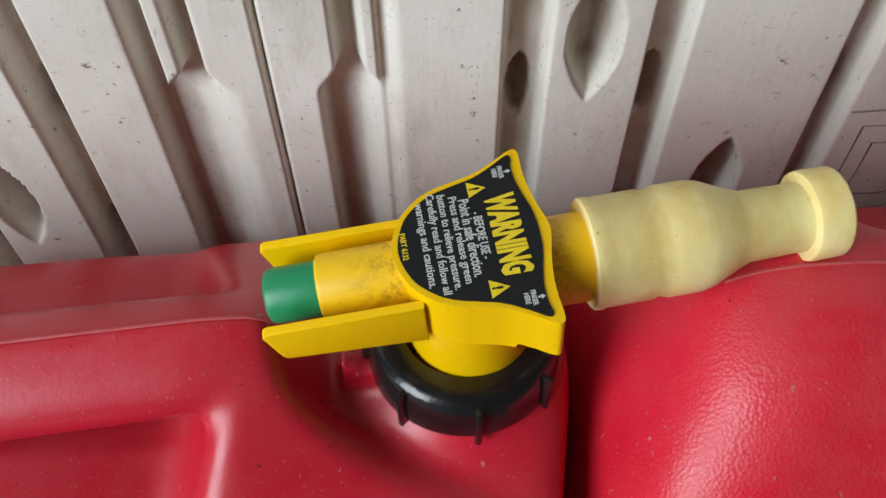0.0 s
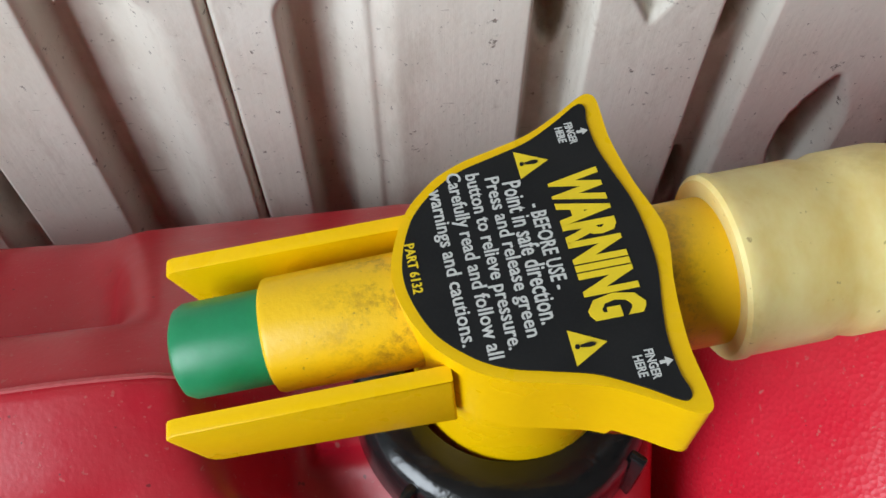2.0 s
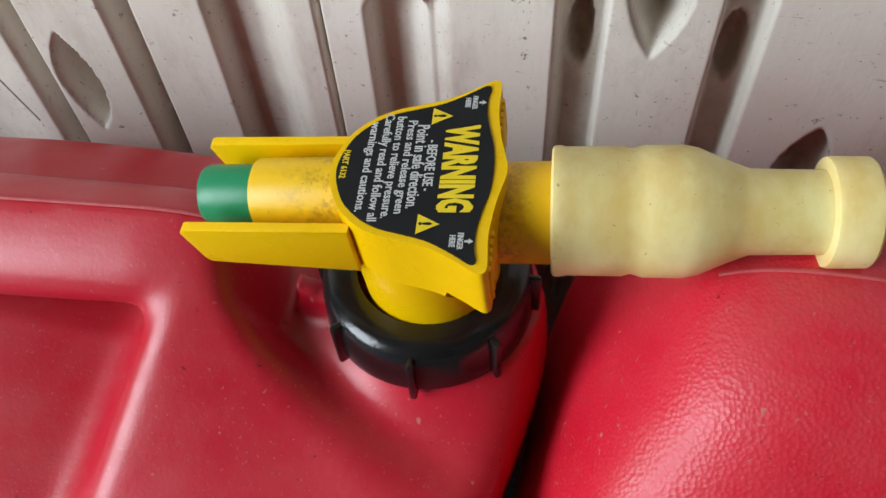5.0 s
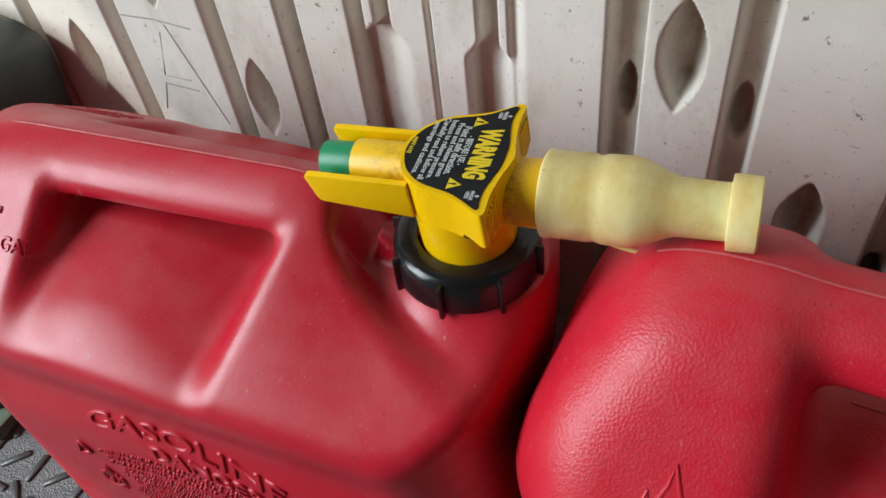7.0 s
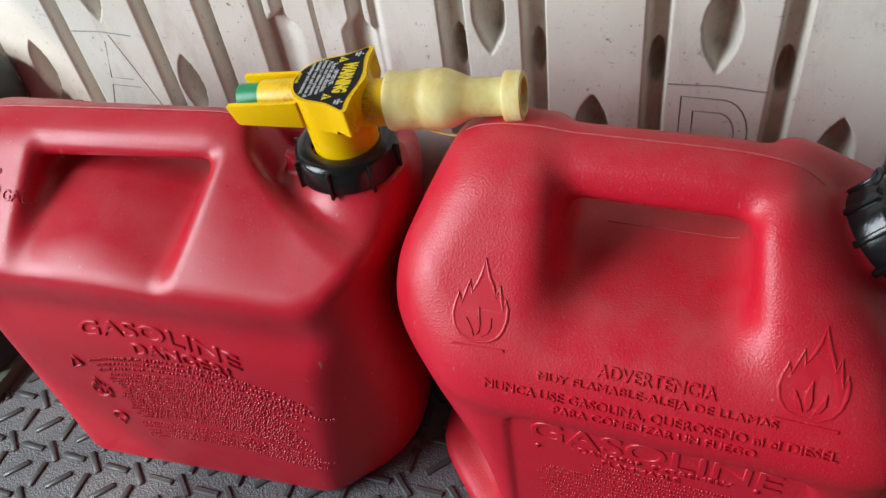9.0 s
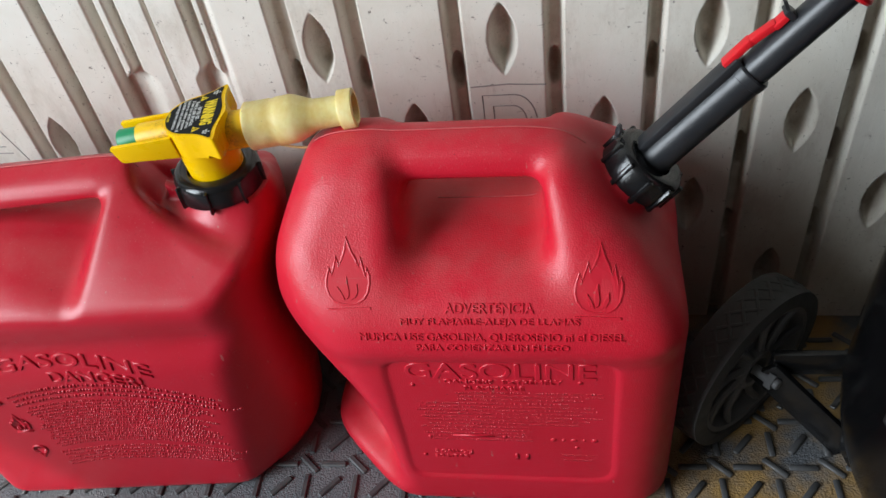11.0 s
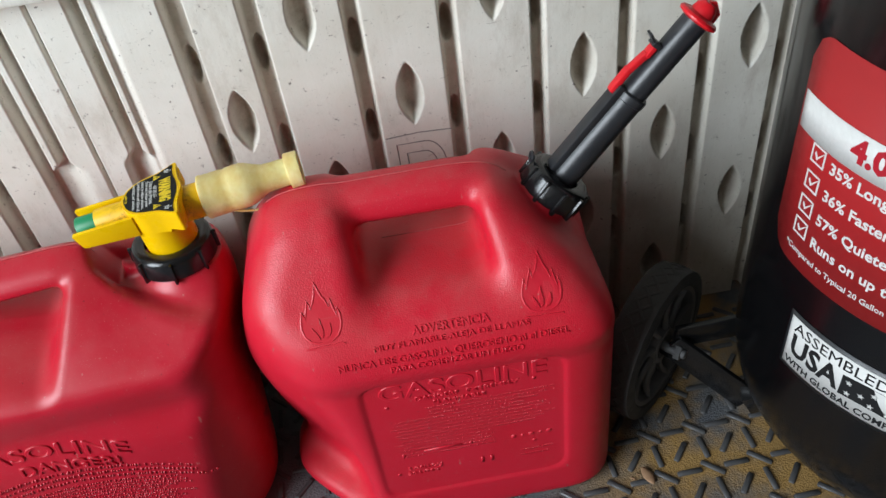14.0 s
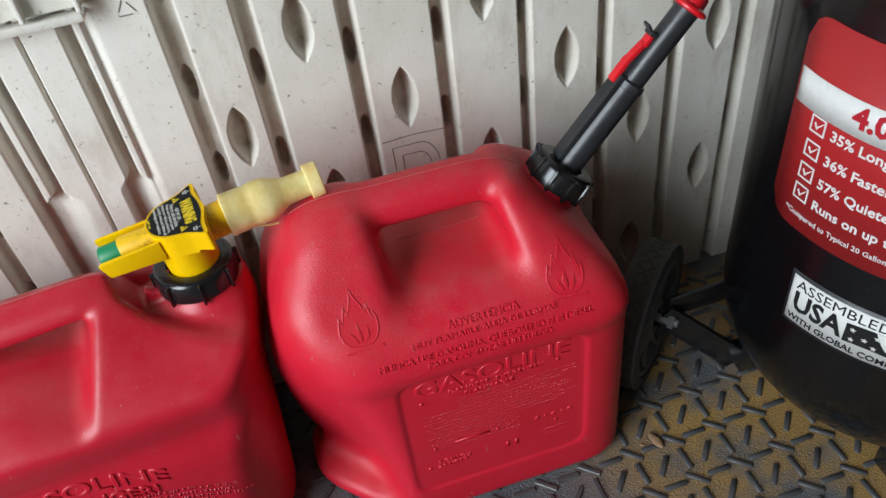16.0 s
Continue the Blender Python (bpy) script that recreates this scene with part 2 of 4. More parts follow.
def lathe(profile, seg=48, closed=False):
    """A turned body round z from (radius, height) pairs; radius 0 closes an end."""
    bm = bmesh.new()
    rings = []
    for r, z in profile:
        if r <= 1e-6:
            rings.append([bm.verts.new((0, 0, z))])
        else:
            rings.append([bm.verts.new((r * math.cos(2 * math.pi * i / seg), r * math.sin(2 * math.pi * i / seg), z)) for i in range(seg)])
    pairs = list(zip(rings, rings[1:])) + ([(rings[-1], rings[0])] if closed else [])
    for a, b in pairs:
        for i in range(seg):
            j = (i + 1) % seg
            if len(a) == 1 and len(b) == 1:
                continue
            if len(a) == 1:
                bm.faces.new((a[0], b[i], b[j]))
            elif len(b) == 1:
                bm.faces.new((a[i], a[j], b[0]))
            else:
                bm.faces.new((a[i], a[j], b[j], b[i]))
    return bm


def slab(outline, z0, z1, bevel=0.0, seg=2):
    """A flat plate of that outline, from z0 up to z1."""
    bm = bmesh.new()
    low = [bm.verts.new((x, y, z0)) for x, y in outline]
    top = [bm.verts.new((x, y, z1)) for x, y in outline]
    bm.faces.new(low[::-1])
    f = bm.faces.new(top)
    for i in range(len(low)):
        j = (i + 1) % len(low)
        bm.faces.new((low[i], low[j], top[j], top[i]))
    if bevel:
        bmesh.ops.bevel(bm, geom=list(f.edges), offset=bevel, segments=seg, affect="EDGES", profile=0.5)
    return bm


def tube(points, radius, seg=8):
    bm = bmesh.new()
    pts = [Vector(p) for p in points]
    rings = []
    for i, p in enumerate(pts):
        d = (pts[min(i + 1, len(pts) - 1)] - pts[max(i - 1, 0)]).normalized()
        q = d.to_track_quat("Z", "Y").to_matrix()
        rings.append([bm.verts.new(p + q @ Vector((radius * math.cos(2 * math.pi * k / seg), radius * math.sin(2 * math.pi * k / seg), 0))) for k in range(seg)])
    for a, b in zip(rings, rings[1:]):
        for k in range(seg):
            j = (k + 1) % seg
            bm.faces.new((a[k], a[j], b[j], b[k]))
    bm.faces.new(rings[0][::-1])
    bm.faces.new(rings[-1])
    return bm


def joined(*bms):
    out = bmesh.new()
    for bm in bms:
        me = bpy.data.meshes.new("tmp")
        bm.to_mesh(me)
        bm.free()
        out.from_mesh(me)
        bpy.data.meshes.remove(me)
    return out


def turned(bm, m):
    bmesh.ops.transform(bm, matrix=m, verts=bm.verts)
    return bm


def lettering(body, size, stretch=1.0, weight=0.0, depth=0.0004, align="CENTER", spacing=1.0, bevel=0.0):
    """Letters as arrays: places (x along the line, y up, z out) and faces."""
    cu = bpy.data.curves.new("letters", "FONT")
    cu.body, cu.size, cu.offset, cu.extrude = body, size, weight, depth
    cu.bevel_depth, cu.bevel_resolution = bevel, 1
    cu.align_x, cu.align_y, cu.resolution_u, cu.space_character = align, "CENTER", 4 if bevel else 2, spacing
    ob = new("letters", cu)
    me = bpy.data.meshes.new_from_object(ob.evaluated_get(bpy.context.evaluated_depsgraph_get()))
    v = np.array([tuple(p.co) for p in me.vertices], float).reshape(-1, 3)
    f = [tuple(p.vertices) for p in me.polygons]
    bpy.data.objects.remove(ob)
    bpy.data.curves.remove(cu)
    bpy.data.meshes.remove(me)
    v[:, 0] *= stretch
    return v, f


def gather(pieces):
    """Several (places, faces) as one."""
    vs, fs, n = [], [], 0
    for v, f in pieces:
        vs.append(v)
        fs += [tuple(i + n for i in q) for q in f]
        n += len(v)
    return np.concatenate(vs), fs


def plate2d(outline, depth, taper=1.0):
    """A thin raised shape from a 2D outline, as (places, faces)."""
    n = len(outline)
    cx, cy = sum(p[0] for p in outline) / n, sum(p[1] for p in outline) / n
    v = np.array([(cx + (x - cx) * k, cy + (y - cy) * k, s * depth) for s, k in ((-1, 1.0), (1, taper)) for x, y in outline], float)
    f = [tuple(range(n))[::-1], tuple(range(n, 2 * n))] + [(i, (i + 1) % n, n + (i + 1) % n, n + i) for i in range(n)]
    return v, f


def moved2d(piece, x, y, turn=0.0):
    v, f = piece
    c, s = math.cos(radians(turn)), math.sin(radians(turn))
    w = v.copy()
    w[:, 0], w[:, 1] = c * v[:, 0] - s * v[:, 1] + x, s * v[:, 0] + c * v[:, 1] + y
    return w, f


# ---- blow-moulded shapes: a distance field, and the surface round it ----
def smax(a, b, k):
    h = np.clip(0.5 + 0.5 * (a - b) / k, 0, 1)
    return b + (a - b) * h + k * h * (1 - h)


def smin(a, b, k):
    return -smax(-a, -b, k)


def step(a, b, x):
    t = np.clip((x - a) / (b - a), 0, 1)
    return t * t * (3 - 2 * t)


def surface(field, lo, hi, cell):
    """The zero surface of a field, as (places, faces)."""
    axes = [np.arange(a, b + cell, cell) for a, b in zip(lo, hi)]
    X, Y, Z = np.meshgrid(*axes, indexing="ij")
    F = field(X, Y, Z)
    S = F < 0
    nx, ny, nz = F.shape
    total, count = np.zeros((nx - 1, ny - 1, nz - 1, 3)), np.zeros((nx - 1, ny - 1, nz - 1))
    cross = {}
    for ax in range(3):
        sl0 = [slice(None)] * 3
        sl1 = [slice(None)] * 3
        sl0[ax], sl1[ax] = slice(0, -1), slice(1, None)
        a, b = F[tuple(sl0)], F[tuple(sl1)]
        hit = S[tuple(sl0)] != S[tuple(sl1)]
        cross[ax] = hit
        t = np.where(hit, a / np.where(hit, a - b, 1), 0)
        P = np.stack([X[tuple(sl0)], Y[tuple(sl0)], Z[tuple(sl0)]], -1)
        P[..., ax] += t * cell
        P = np.where(hit[..., None], P, 0)
        o1, o2 = [k for k in range(3) if k != ax]
        for d1 in (0, 1):
            for d2 in (0, 1):
                src = [slice(None)] * 3
                src[o1] = slice(d1, d1 + F.shape[o1] - 1)
                src[o2] = slice(d2, d2 + F.shape[o2] - 1)
                total += P[tuple(src)]
                count += hit[tuple(src)]
    live = count > 0
    index = np.full(live.shape, -1)
    index[live] = np.arange(live.sum())
    verts = total[live] / count[live][:, None]
    faces = []
    for ax in range(3):
        o1, o2 = [k for k in range(3) if k != ax]
        where = np.argwhere(cross[ax])
        ok = (where[:, o1] > 0) & (where[:, o2] > 0) & (where[:, o1] < F.shape[o1] - 1) & (where[:, o2] < F.shape[o2] - 1)
        where = where[ok]
        quad = []
        for d1, d2 in ((1, 1), (0, 1), (0, 0), (1, 0)):
            w = where.copy()
            w[:, o1] -= d1
            w[:, o2] -= d2
            quad.append(index[w[:, 0], w[:, 1], w[:, 2]])
        quad = np.stack(quad, 1)
        inside = S[where[:, 0], where[:, 1], where[:, 2]]
        flip = inside if ax != 1 else ~inside
        quad[~flip] = quad[~flip][:, ::-1]
        faces.append(quad)
    return verts, np.concatenate(faces)


def grid_mesh(name, verts, quads, mat):
    me = bpy.data.meshes.new(name)
    me.vertices.add(len(verts))
    me.vertices.foreach_set("co", np.asarray(verts, np.float32).ravel())
    me.loops.add(quads.size)
    me.loops.foreach_set("vertex_index", quads.ravel().astype(np.int32))
    me.polygons.add(len(quads))
    me.polygons.foreach_set("loop_start", np.arange(0, quads.size, 4, dtype=np.int32))
    me.update(calc_edges=True)
    me.validate()
    me.shade_smooth()
    me.materials.append(mat)
    return me


def laid_on(field, piece, origin, right, up, out, height):
    """Lays raised letters onto a moulded shape: their plane stands off at origin, and they are pressed along -out until they meet it."""
    v, f = piece
    o, r, u, n = (np.array(k, float) for k in (origin, right, up, out))
    base = o + v[:, :1] * r + v[:, 1:2] * u
    gone = np.zeros(len(v))
    for _ in range(60):
        p = base - gone[:, None] * n
        gone += field(p[:, 0], p[:, 1], p[:, 2]) * 0.8
    lift = np.where(v[:, 2] > -1e-7, height * v[:, 2] / v[:, 2].max() - 0.0001, -0.002)
    return base - (gone - lift)[:, None] * n, f


# ---- the shed: floor, walls, ceiling ----
WALL_Y = 0.338
GROOVES = [(-0.600, -0.578), (-0.490, -0.470), (-0.381, -0.362), (-0.272, -0.254), (-0.200, -0.181), (-0.139, -0.126), (0.037, 0.059), (0.106, 0.125), (0.201, 0.218),
           (0.293, 0.310), (0.384, 0.398), (0.475, 0.490), (0.563, 0.579), (0.648, 0.666), (0.738, 0.754), (0.828, 0.844)]
LEAF_EVEN = [-0.535, -0.317, 0.080, 0.254, 0.438, 0.621, 0.795]
LEAF_ODD = [-0.425, -0.236, 0.162, 0.347, 0.530, 0.710]
SEAM_X = -0.077


def channel(x, z, low, high, foot):
    """A channel of the wall: wide at the foot, narrow above the shoulder, deepest at its left and rising to its right."""
    k = step(0.355, 0.372, z)
    a = low[0] + (high[0] - low[0]) * k
    b = low[1] + (high[1] - low[1]) * k
    rise = 0.0055 + (b - a - 0.0055) * 0.62 * (1 - k)
    g = step(a - 0.001, a + 0.0025, x) * (1 - step(b - rise, b + 0.001, x))
    return foot * g


def wall_depth(x, z):
    """How far the moulded wall lies behind its front faces."""
    d = np.zeros_like(x)
    e = 0.0035
    for a, b in GROOVES:
        g = step(a - 0.001, a + e, x) * (1 - step(b - e, b + 0.001, x))
        d = np.maximum(d, 0.017 * g)
    d = np.maximum(d, channel(x, z, (-0.133, -0.092), (-0.1175, -0.1055), 0.016))
    d = np.maximum(d, channel(x, z, (-0.053, -0.015), (-0.0435, -0.0295), 0.016))
    d = np.maximum(d, 0.006 * (1 - step(0.0007, 0.0019, np.abs(x - SEAM_X))))
    d = np.maximum(d, 0.0045 * step(-0.0235, -0.0215, x) * (1 - step(-0.0205, -0.0110, x)))
    for cols, first in ((LEAF_EVEN, 0.3845), (LEAF_ODD, 0.4875)):
        for cx in cols:
            for k in range(-2, 3):
                zc = first + 0.2050 * k
                if zc < 0.05:
                    continue
                if cx in (0.254, -0.317) and k == -1:
                    continue
                w = np.maximum(0.0135 * (1 - ((z - zc) / 0.0365) ** 2), 1e-5)
                q = np.clip(np.abs(x - cx) / w, 0, 1)
                d = np.maximum(d, np.where(np.abs(z - zc) < 0.0365, 0.025 * (1 - q ** 2) ** 0.62 * np.clip(w / 0.0085, 0, 1), 0))
    for a, b in GROOVES:
        if a == -0.139:
            continue
        cx = (a + b) / 2 - 0.001
        for k in range(-3, 4):
            zc = 0.449 + 0.104 * k
            q = ((x - cx) / 0.0062) ** 2 + ((z - zc) / 0.020) ** 2
            d = np.maximum(d, np.where(q < 1, 0.017 + 0.016 * np.sqrt(np.clip(1 - q, 0, 1)), 0))
    return d


def wall_panel(x0, x1, top):
    nx, nz = int((x1 - x0) / 0.0013), int(top / 0.0021)
    X, Z = np.meshgrid(np.linspace(x0, x1, nx), np.linspace(0, top, nz), indexing="ij")
    D = wall_depth(X, Z)
    v = np.stack([X, WALL_Y + D, Z], -1).reshape(-1, 3)
    i = np.arange(nx * nz).reshape(nx, nz)
    q = np.stack([i[:-1, :-1], i[1:, :-1], i[1:, 1:], i[:-1, 1:]], -1).reshape(-1, 4)
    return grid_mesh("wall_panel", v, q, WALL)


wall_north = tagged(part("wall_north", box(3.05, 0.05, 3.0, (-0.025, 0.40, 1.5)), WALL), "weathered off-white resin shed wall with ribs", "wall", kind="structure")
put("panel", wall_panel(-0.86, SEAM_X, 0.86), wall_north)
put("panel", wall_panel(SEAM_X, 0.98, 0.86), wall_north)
for cx, sx, z0, z1 in ((-1.181, 0.638, 0.0, 3.0), (1.218, 0.472, 0.0, 3.0), (0.06, 1.835, 0.862, 3.0)):
    part("panel", box(sx, 0.035, z1 - z0, (cx, WALL_Y + 0.0175, (z0 + z1) / 2), 0.002), WALL, wall_north)


def ridge(points, mat, parent, name, r=0.0008):
    return part(name, tube(points, r, 6), mat, parent)


def incised_letter(cx, zc, letter):
    y = WALL_Y + 0.0002
    if letter == "D":
        for s in (1.0, 0.62):
            w, h = 0.026 * s, 0.033 * s
            pts = [(cx - w, y, zc - h), (cx - w, y, zc + h), (cx + w * 0.2, y, zc + h)]
            pts += [(cx + w * (0.2 + 0.8 * math.sin(a)), y, zc + h * math.cos(a)) for a in [math.pi * k / 12 for k in range(1, 12)]]
            pts += [(cx + w * 0.2, y, zc - h), (cx - w, y, zc - h)]
            ridge(pts, LINE_GREY, wall_north, "moulded_letter")
    else:
        for line in (((0.001, 0.037), (0.033, -0.052)), ((-0.007, 0.029), (-0.021, -0.014), (0.007, -0.014)), ((0.012, -0.023), (-0.024, -0.023), (-0.036, -0.052))):
            ridge([(cx + a, y, zc + b) for a, b in line], LINE_GREY, wall_north, "moulded_letter")


incised_letter(0.257, 0.292, "D")
incised_letter(-0.316, 0.297, "A")
for cx, w in ((0.2565, 0.036), (-0.324, 0.036)):
    ridge([(cx - w, WALL_Y + 0.0002, 0.335), (cx, WALL_Y + 0.0002, 0.337), (cx + w, WALL_Y + 0.0002, 0.335)], LINE_GREY, wall_north, "moulded_line")

# moulded recycling mark
for k in range(3):
    a, b = radians(90 + 120 * k), radians(90 + 120 * (k + 1))
    ends = [(0.0185 + 0.0105 * (math.cos(a) * (1 - t) + math.cos(b) * t), WALL_Y, 0.541 + 0.0105 * (math.sin(a) * (1 - t) + math.sin(b) * t)) for t in (0.10, 0.74)]
    ridge(ends, LINE_GREY, wall_north, "moulded_mark", 0.0008)

# ribbed shelf edge on the wall
rail = thing("wall_rail", pose(0, 0, 0), "off-white ribbed plastic shelf edge fixed across the wall", "shelf")
part("front_lip", box(0.85, 0.006, 0.008, (-0.438, 0.318, 0.551), 0.002), WALL, rail)
part("underside", box(0.85, 0.018, 0.004, (-0.438, 0.330, 0.549), 0.001), WALL, rail)
part("back_plate", box(0.85, 0.004, 0.09, (-0.438, 0.333, 0.60), 0.001), WALL, rail)
for k in range(14):
    part("rib", box(0.004, 0.016, 0.085, (-0.0155 - 0.047 * k, 0.3275, 0.597), 0.001), WALL, rail)

floor = tagged(part("floor", box(3.05, 2.45, 0.05, (-0.025, -0.825, -0.025)), FLOOR), "black rubber floor mat with raised bars and ochre dust", "floor", kind="structure")
ground = tagged(part("ground", box(400, 400, 0.1, (0, 0, -0.12)), OUTSIDE), "pale gravel ground outside the shed", "ground", kind="structure")
# Unseen wall, added so the area lamp has an opening to stand in.
wall_west = tagged(new("wall_west"), "added unseen brown side wall with an opening for the daylight lamp", "wall", kind="structure")
part("panel", box(0.05, 0.825, 3.0, (-1.525, -0.0375, 1.5)), UNSEEN_WALL, wall_west)
part("panel", box(0.05, 0.15, 3.0, (-1.525, -1.925, 1.5)), UNSEEN_WALL, wall_west)
part("lintel", box(0.05, 1.40, 0.75, (-1.525, -1.15, 2.625)), UNSEEN_WALL, wall_west)
part("panel", box(0.05, 1.40, 0.45, (-1.525, -1.15, 0.225)), UNSEEN_WALL, wall_west)
# Unseen walls and ceiling, added to close the room and hold down bounce.
wall_east = tagged(part("wall_east", box(0.05, 2.35, 3.0, (1.475, -0.8, 1.5)), UNSEEN_WALL), "added unseen dark side wall that limits bounced light", "wall", kind="structure")
wall_south = tagged(part("wall_south", box(3.0, 0.05, 3.0, (-0.025, -2.025, 1.5)), UNSEEN_WALL), "added unseen dark end wall that limits bounced light", "wall", kind="structure")
ceiling = tagged(part("ceiling", box(3.05, 2.475, 0.05, (-0.025, -0.8125, 3.025)), CEIL), "added unseen dark brown ceiling that limits bounced light", "ceiling", kind="structure")


# ---- gasoline cans ----
def fitted(body, length, height, weight, x, y, depth=0.0002, bevel=0.0):
    """A line of letters of a given length and height, centred at (x, y)."""
    v, f = lettering(body, 0.01, 1.0, weight, depth, bevel=bevel)
    lo, hi = v.min(0), v.max(0)
    w = v.copy()
    w[:, 2] *= 0.0004 / max(hi[2], 1e-6) if bevel else 1.0
    w[:, 0] = (v[:, 0] - (lo[0] + hi[0]) / 2) * length / (hi[0] - lo[0]) + x
    w[:, 1] = (v[:, 1] - (lo[1] + hi[1]) / 2) * height / (hi[1] - lo[1]) + y
    return w, f


def raised(body, length, height, x, y):
    """The same, with softly rounded edges, for moulded letters."""
    k = height / 0.0073
    soft = (0.0006 if height > 0.012 else 0.0004) / k
    return fitted(body, length, height, -0.00005 / k, x, y, 0.0, soft)


def text_rows(rng, x0, x1, z0, z1, rows, size, skip=(), wide=1.0):
    """Rows of small raised bars, in place of print too small to read."""
    out = []
    for r in range(rows):
        z = z0 + (z1 - z0) * r / max(1, rows - 1)
        x = x0 + rng.random() * 0.012
        end = x1 - rng.random() * 0.03
        while x < end:
            w = rng.uniform(0.0007, 0.0019) * wide
            h = size * rng.uniform(0.6, 1.0)
            s = rng.uniform(-0.0004, 0.0004)
            m = z + rng.uniform(-0.0003, 0.0003)
            o = [(x, m - h / 2), (x + w, m - h / 2), (x + w + s, m + h / 2), (x + s, m + h / 2)]
            if not any(a < x < b and c < z < d for a, b, c, d in skip):
                out.append(plate2d(o, rng.uniform(0.0002, 0.0004), 0.62))
            x += w + rng.choice((0.0004, 0.0005, 0.0007, 0.0020)) * wide
    return out


def flame(size):
    """The raised flame mark: an outline with curling tongues, an inner flame and a ground line."""
    half = [(0.0, -0.50), (0.16, -0.48), (0.29, -0.40), (0.37, -0.28), (0.41, -0.12), (0.41, 0.04), (0.38, 0.16), (0.34, 0.02), (0.30, 0.18), (0.27, 0.36), (0.22, 0.20), (0.17, 0.34), (0.10, 0.48), (0.02, 0.74)]
    left = [(-0.02, 0.52), (-0.08, 0.36), (-0.15, 0.22), (-0.19, 0.40), (-0.25, 0.20), (-0.29, 0.06), (-0.34, 0.20), (-0.39, 0.02), (-0.41, -0.14), (-0.37, -0.30), (-0.28, -0.42), (-0.15, -0.48)]
    outer = [(x * size, y * size) for x, y in half + left]
    n, w = len(outer), 0.0009
    inside, outside = [], []
    for k in range(n):
        (ax, ay), (bx, by) = outer[k - 1], outer[(k + 1) % n]
        l = math.hypot(bx - ax, by - ay)
        nx, ny = (by - ay) / l * w, -(bx - ax) / l * w
        inside.append((outer[k][0] - nx, outer[k][1] - ny))
        outside.append((outer[k][0] + nx, outer[k][1] + ny))
    loops = [(outside, -0.0004), (outside, 0.00030), (outer, 0.00040), (inside, 0.00032), (inside, 0.00018)]
    v = np.array([(x, y, z) for loop, z in loops for x, y in loop], float)
    f = [(r * n + k, r * n + (k + 1) % n, (r + 1) * n + (k + 1) % n, (r + 1) * n + k) for r in range(4) for k in range(n)]
    f.append(tuple(range(4 * n, 5 * n)))
    pieces = [(v, f)]
    inner = ([(-0.04, -0.46), (-0.15, -0.40), (-0.20, -0.26), (-0.22, -0.10), (-0.13, -0.24), (-0.08, -0.34)],
             [(-0.03, -0.46), (-0.07, -0.34), (-0.09, -0.18), (-0.05, 0.0), (-0.01, 0.10), (0.01, -0.08), (0.04, -0.26), (0.02, -0.42)],
             [(0.03, -0.46), (0.14, -0.40), (0.21, -0.26), (0.20, -0.06), (0.13, -0.22), (0.07, -0.34)])
    for pts in inner:
        pieces.append(plate2d([(x * size, y * size) for x, y in pts], 0.0005, 0.7))
    pieces.append(plate2d([(-0.40 * size, -0.60 * size), (0.40 * size, -0.60 * size), (0.40 * size, -0.56 * size), (-0.40 * size, -0.56 * size)], 0.0004))
    return pieces


LOW = 0.97


def can_b_field(x, y, z):
    z = z / LOW
    ay = np.abs(y)
    d = smax(ay - 0.128 + 0.008 * (1 - step(0.235, 0.275, z)), np.abs(x - 0.004) - 0.179, 0.055)
    d = smax(d, -z, 0.022)
    d = smax(d, 0.772 * (ay - 0.1120 + 0.006 * step(0.0, 0.03, y)) + 0.636 * (z - 0.305), 0.022)
    d = smax(d, -0.88 * (x + 0.171) + 0.475 * (z - 0.306), 0.035)
    d = smax(d, 0.76 * (x - 0.186 - 0.012 * step(0.005, 0.035, y)) + 0.65 * (z - 0.280), 0.030)
    d = smax(d, z - 0.402, 0.025)
    d = smax(d, 0.707 * (ay - x - 0.241), 0.030)
    # recessed panel with its plain print area
    panel = np.maximum(smax(np.abs(x - 0.0275) - 0.095, np.abs(z - 0.154) - 0.095, 0.020), np.abs(ay - 0.128) - 0.0100)
    d = smax(d, -panel, 0.005)
    d = smax(d, 0.707 * (-x - 0.118 + ay - 0.094) - 0.5 * np.clip(z - 0.05, 0, 1), 0.020)
    # hand grip pocket low on one corner
    lean = 0.684 * (x + 0.150) + 0.669 * (0.105 - ay) + 0.29 * (z - 0.290)
    pocket = smax(smax(lean, 0.030 - z, 0.045), x + 0.084, 0.030)
    d = smax(d, -pocket, 0.018)
    # handle opening
    floor_z = 0.325 - 0.004 * np.clip(ay / 0.1, 0, 1)
    low = np.clip(0.375 - z, 0, 0.1)
    side = np.maximum(-0.050 - x + 0.10 * low, x - 0.065 - 0.17 * low)
    cut = smax(side, floor_z - z, 0.026)
    bar = smax(ay - 0.028, np.abs(z - 0.386) - 0.0245, 0.020)
    d = smax(d, -smax(cut, -bar, 0.014) * 0.9, 0.021)
    # slanted neck
    px, py, pz = x - 0.1400, y + 0.002, z - 0.349
    along = 0.707 * px + 0.707 * pz
    neck = np.maximum(np.sqrt((0.707 * px - 0.707 * pz) ** 2 + py ** 2) - 0.0275, np.abs(along + 0.02) - 0.028)
    d = smin(d, neck, 0.012)
    lug = np.sqrt((x - 0.110) ** 2 + (y - 0.004) ** 2 + (z - 0.352) ** 2) - 0.009
    return smin(d, lug, 0.010)


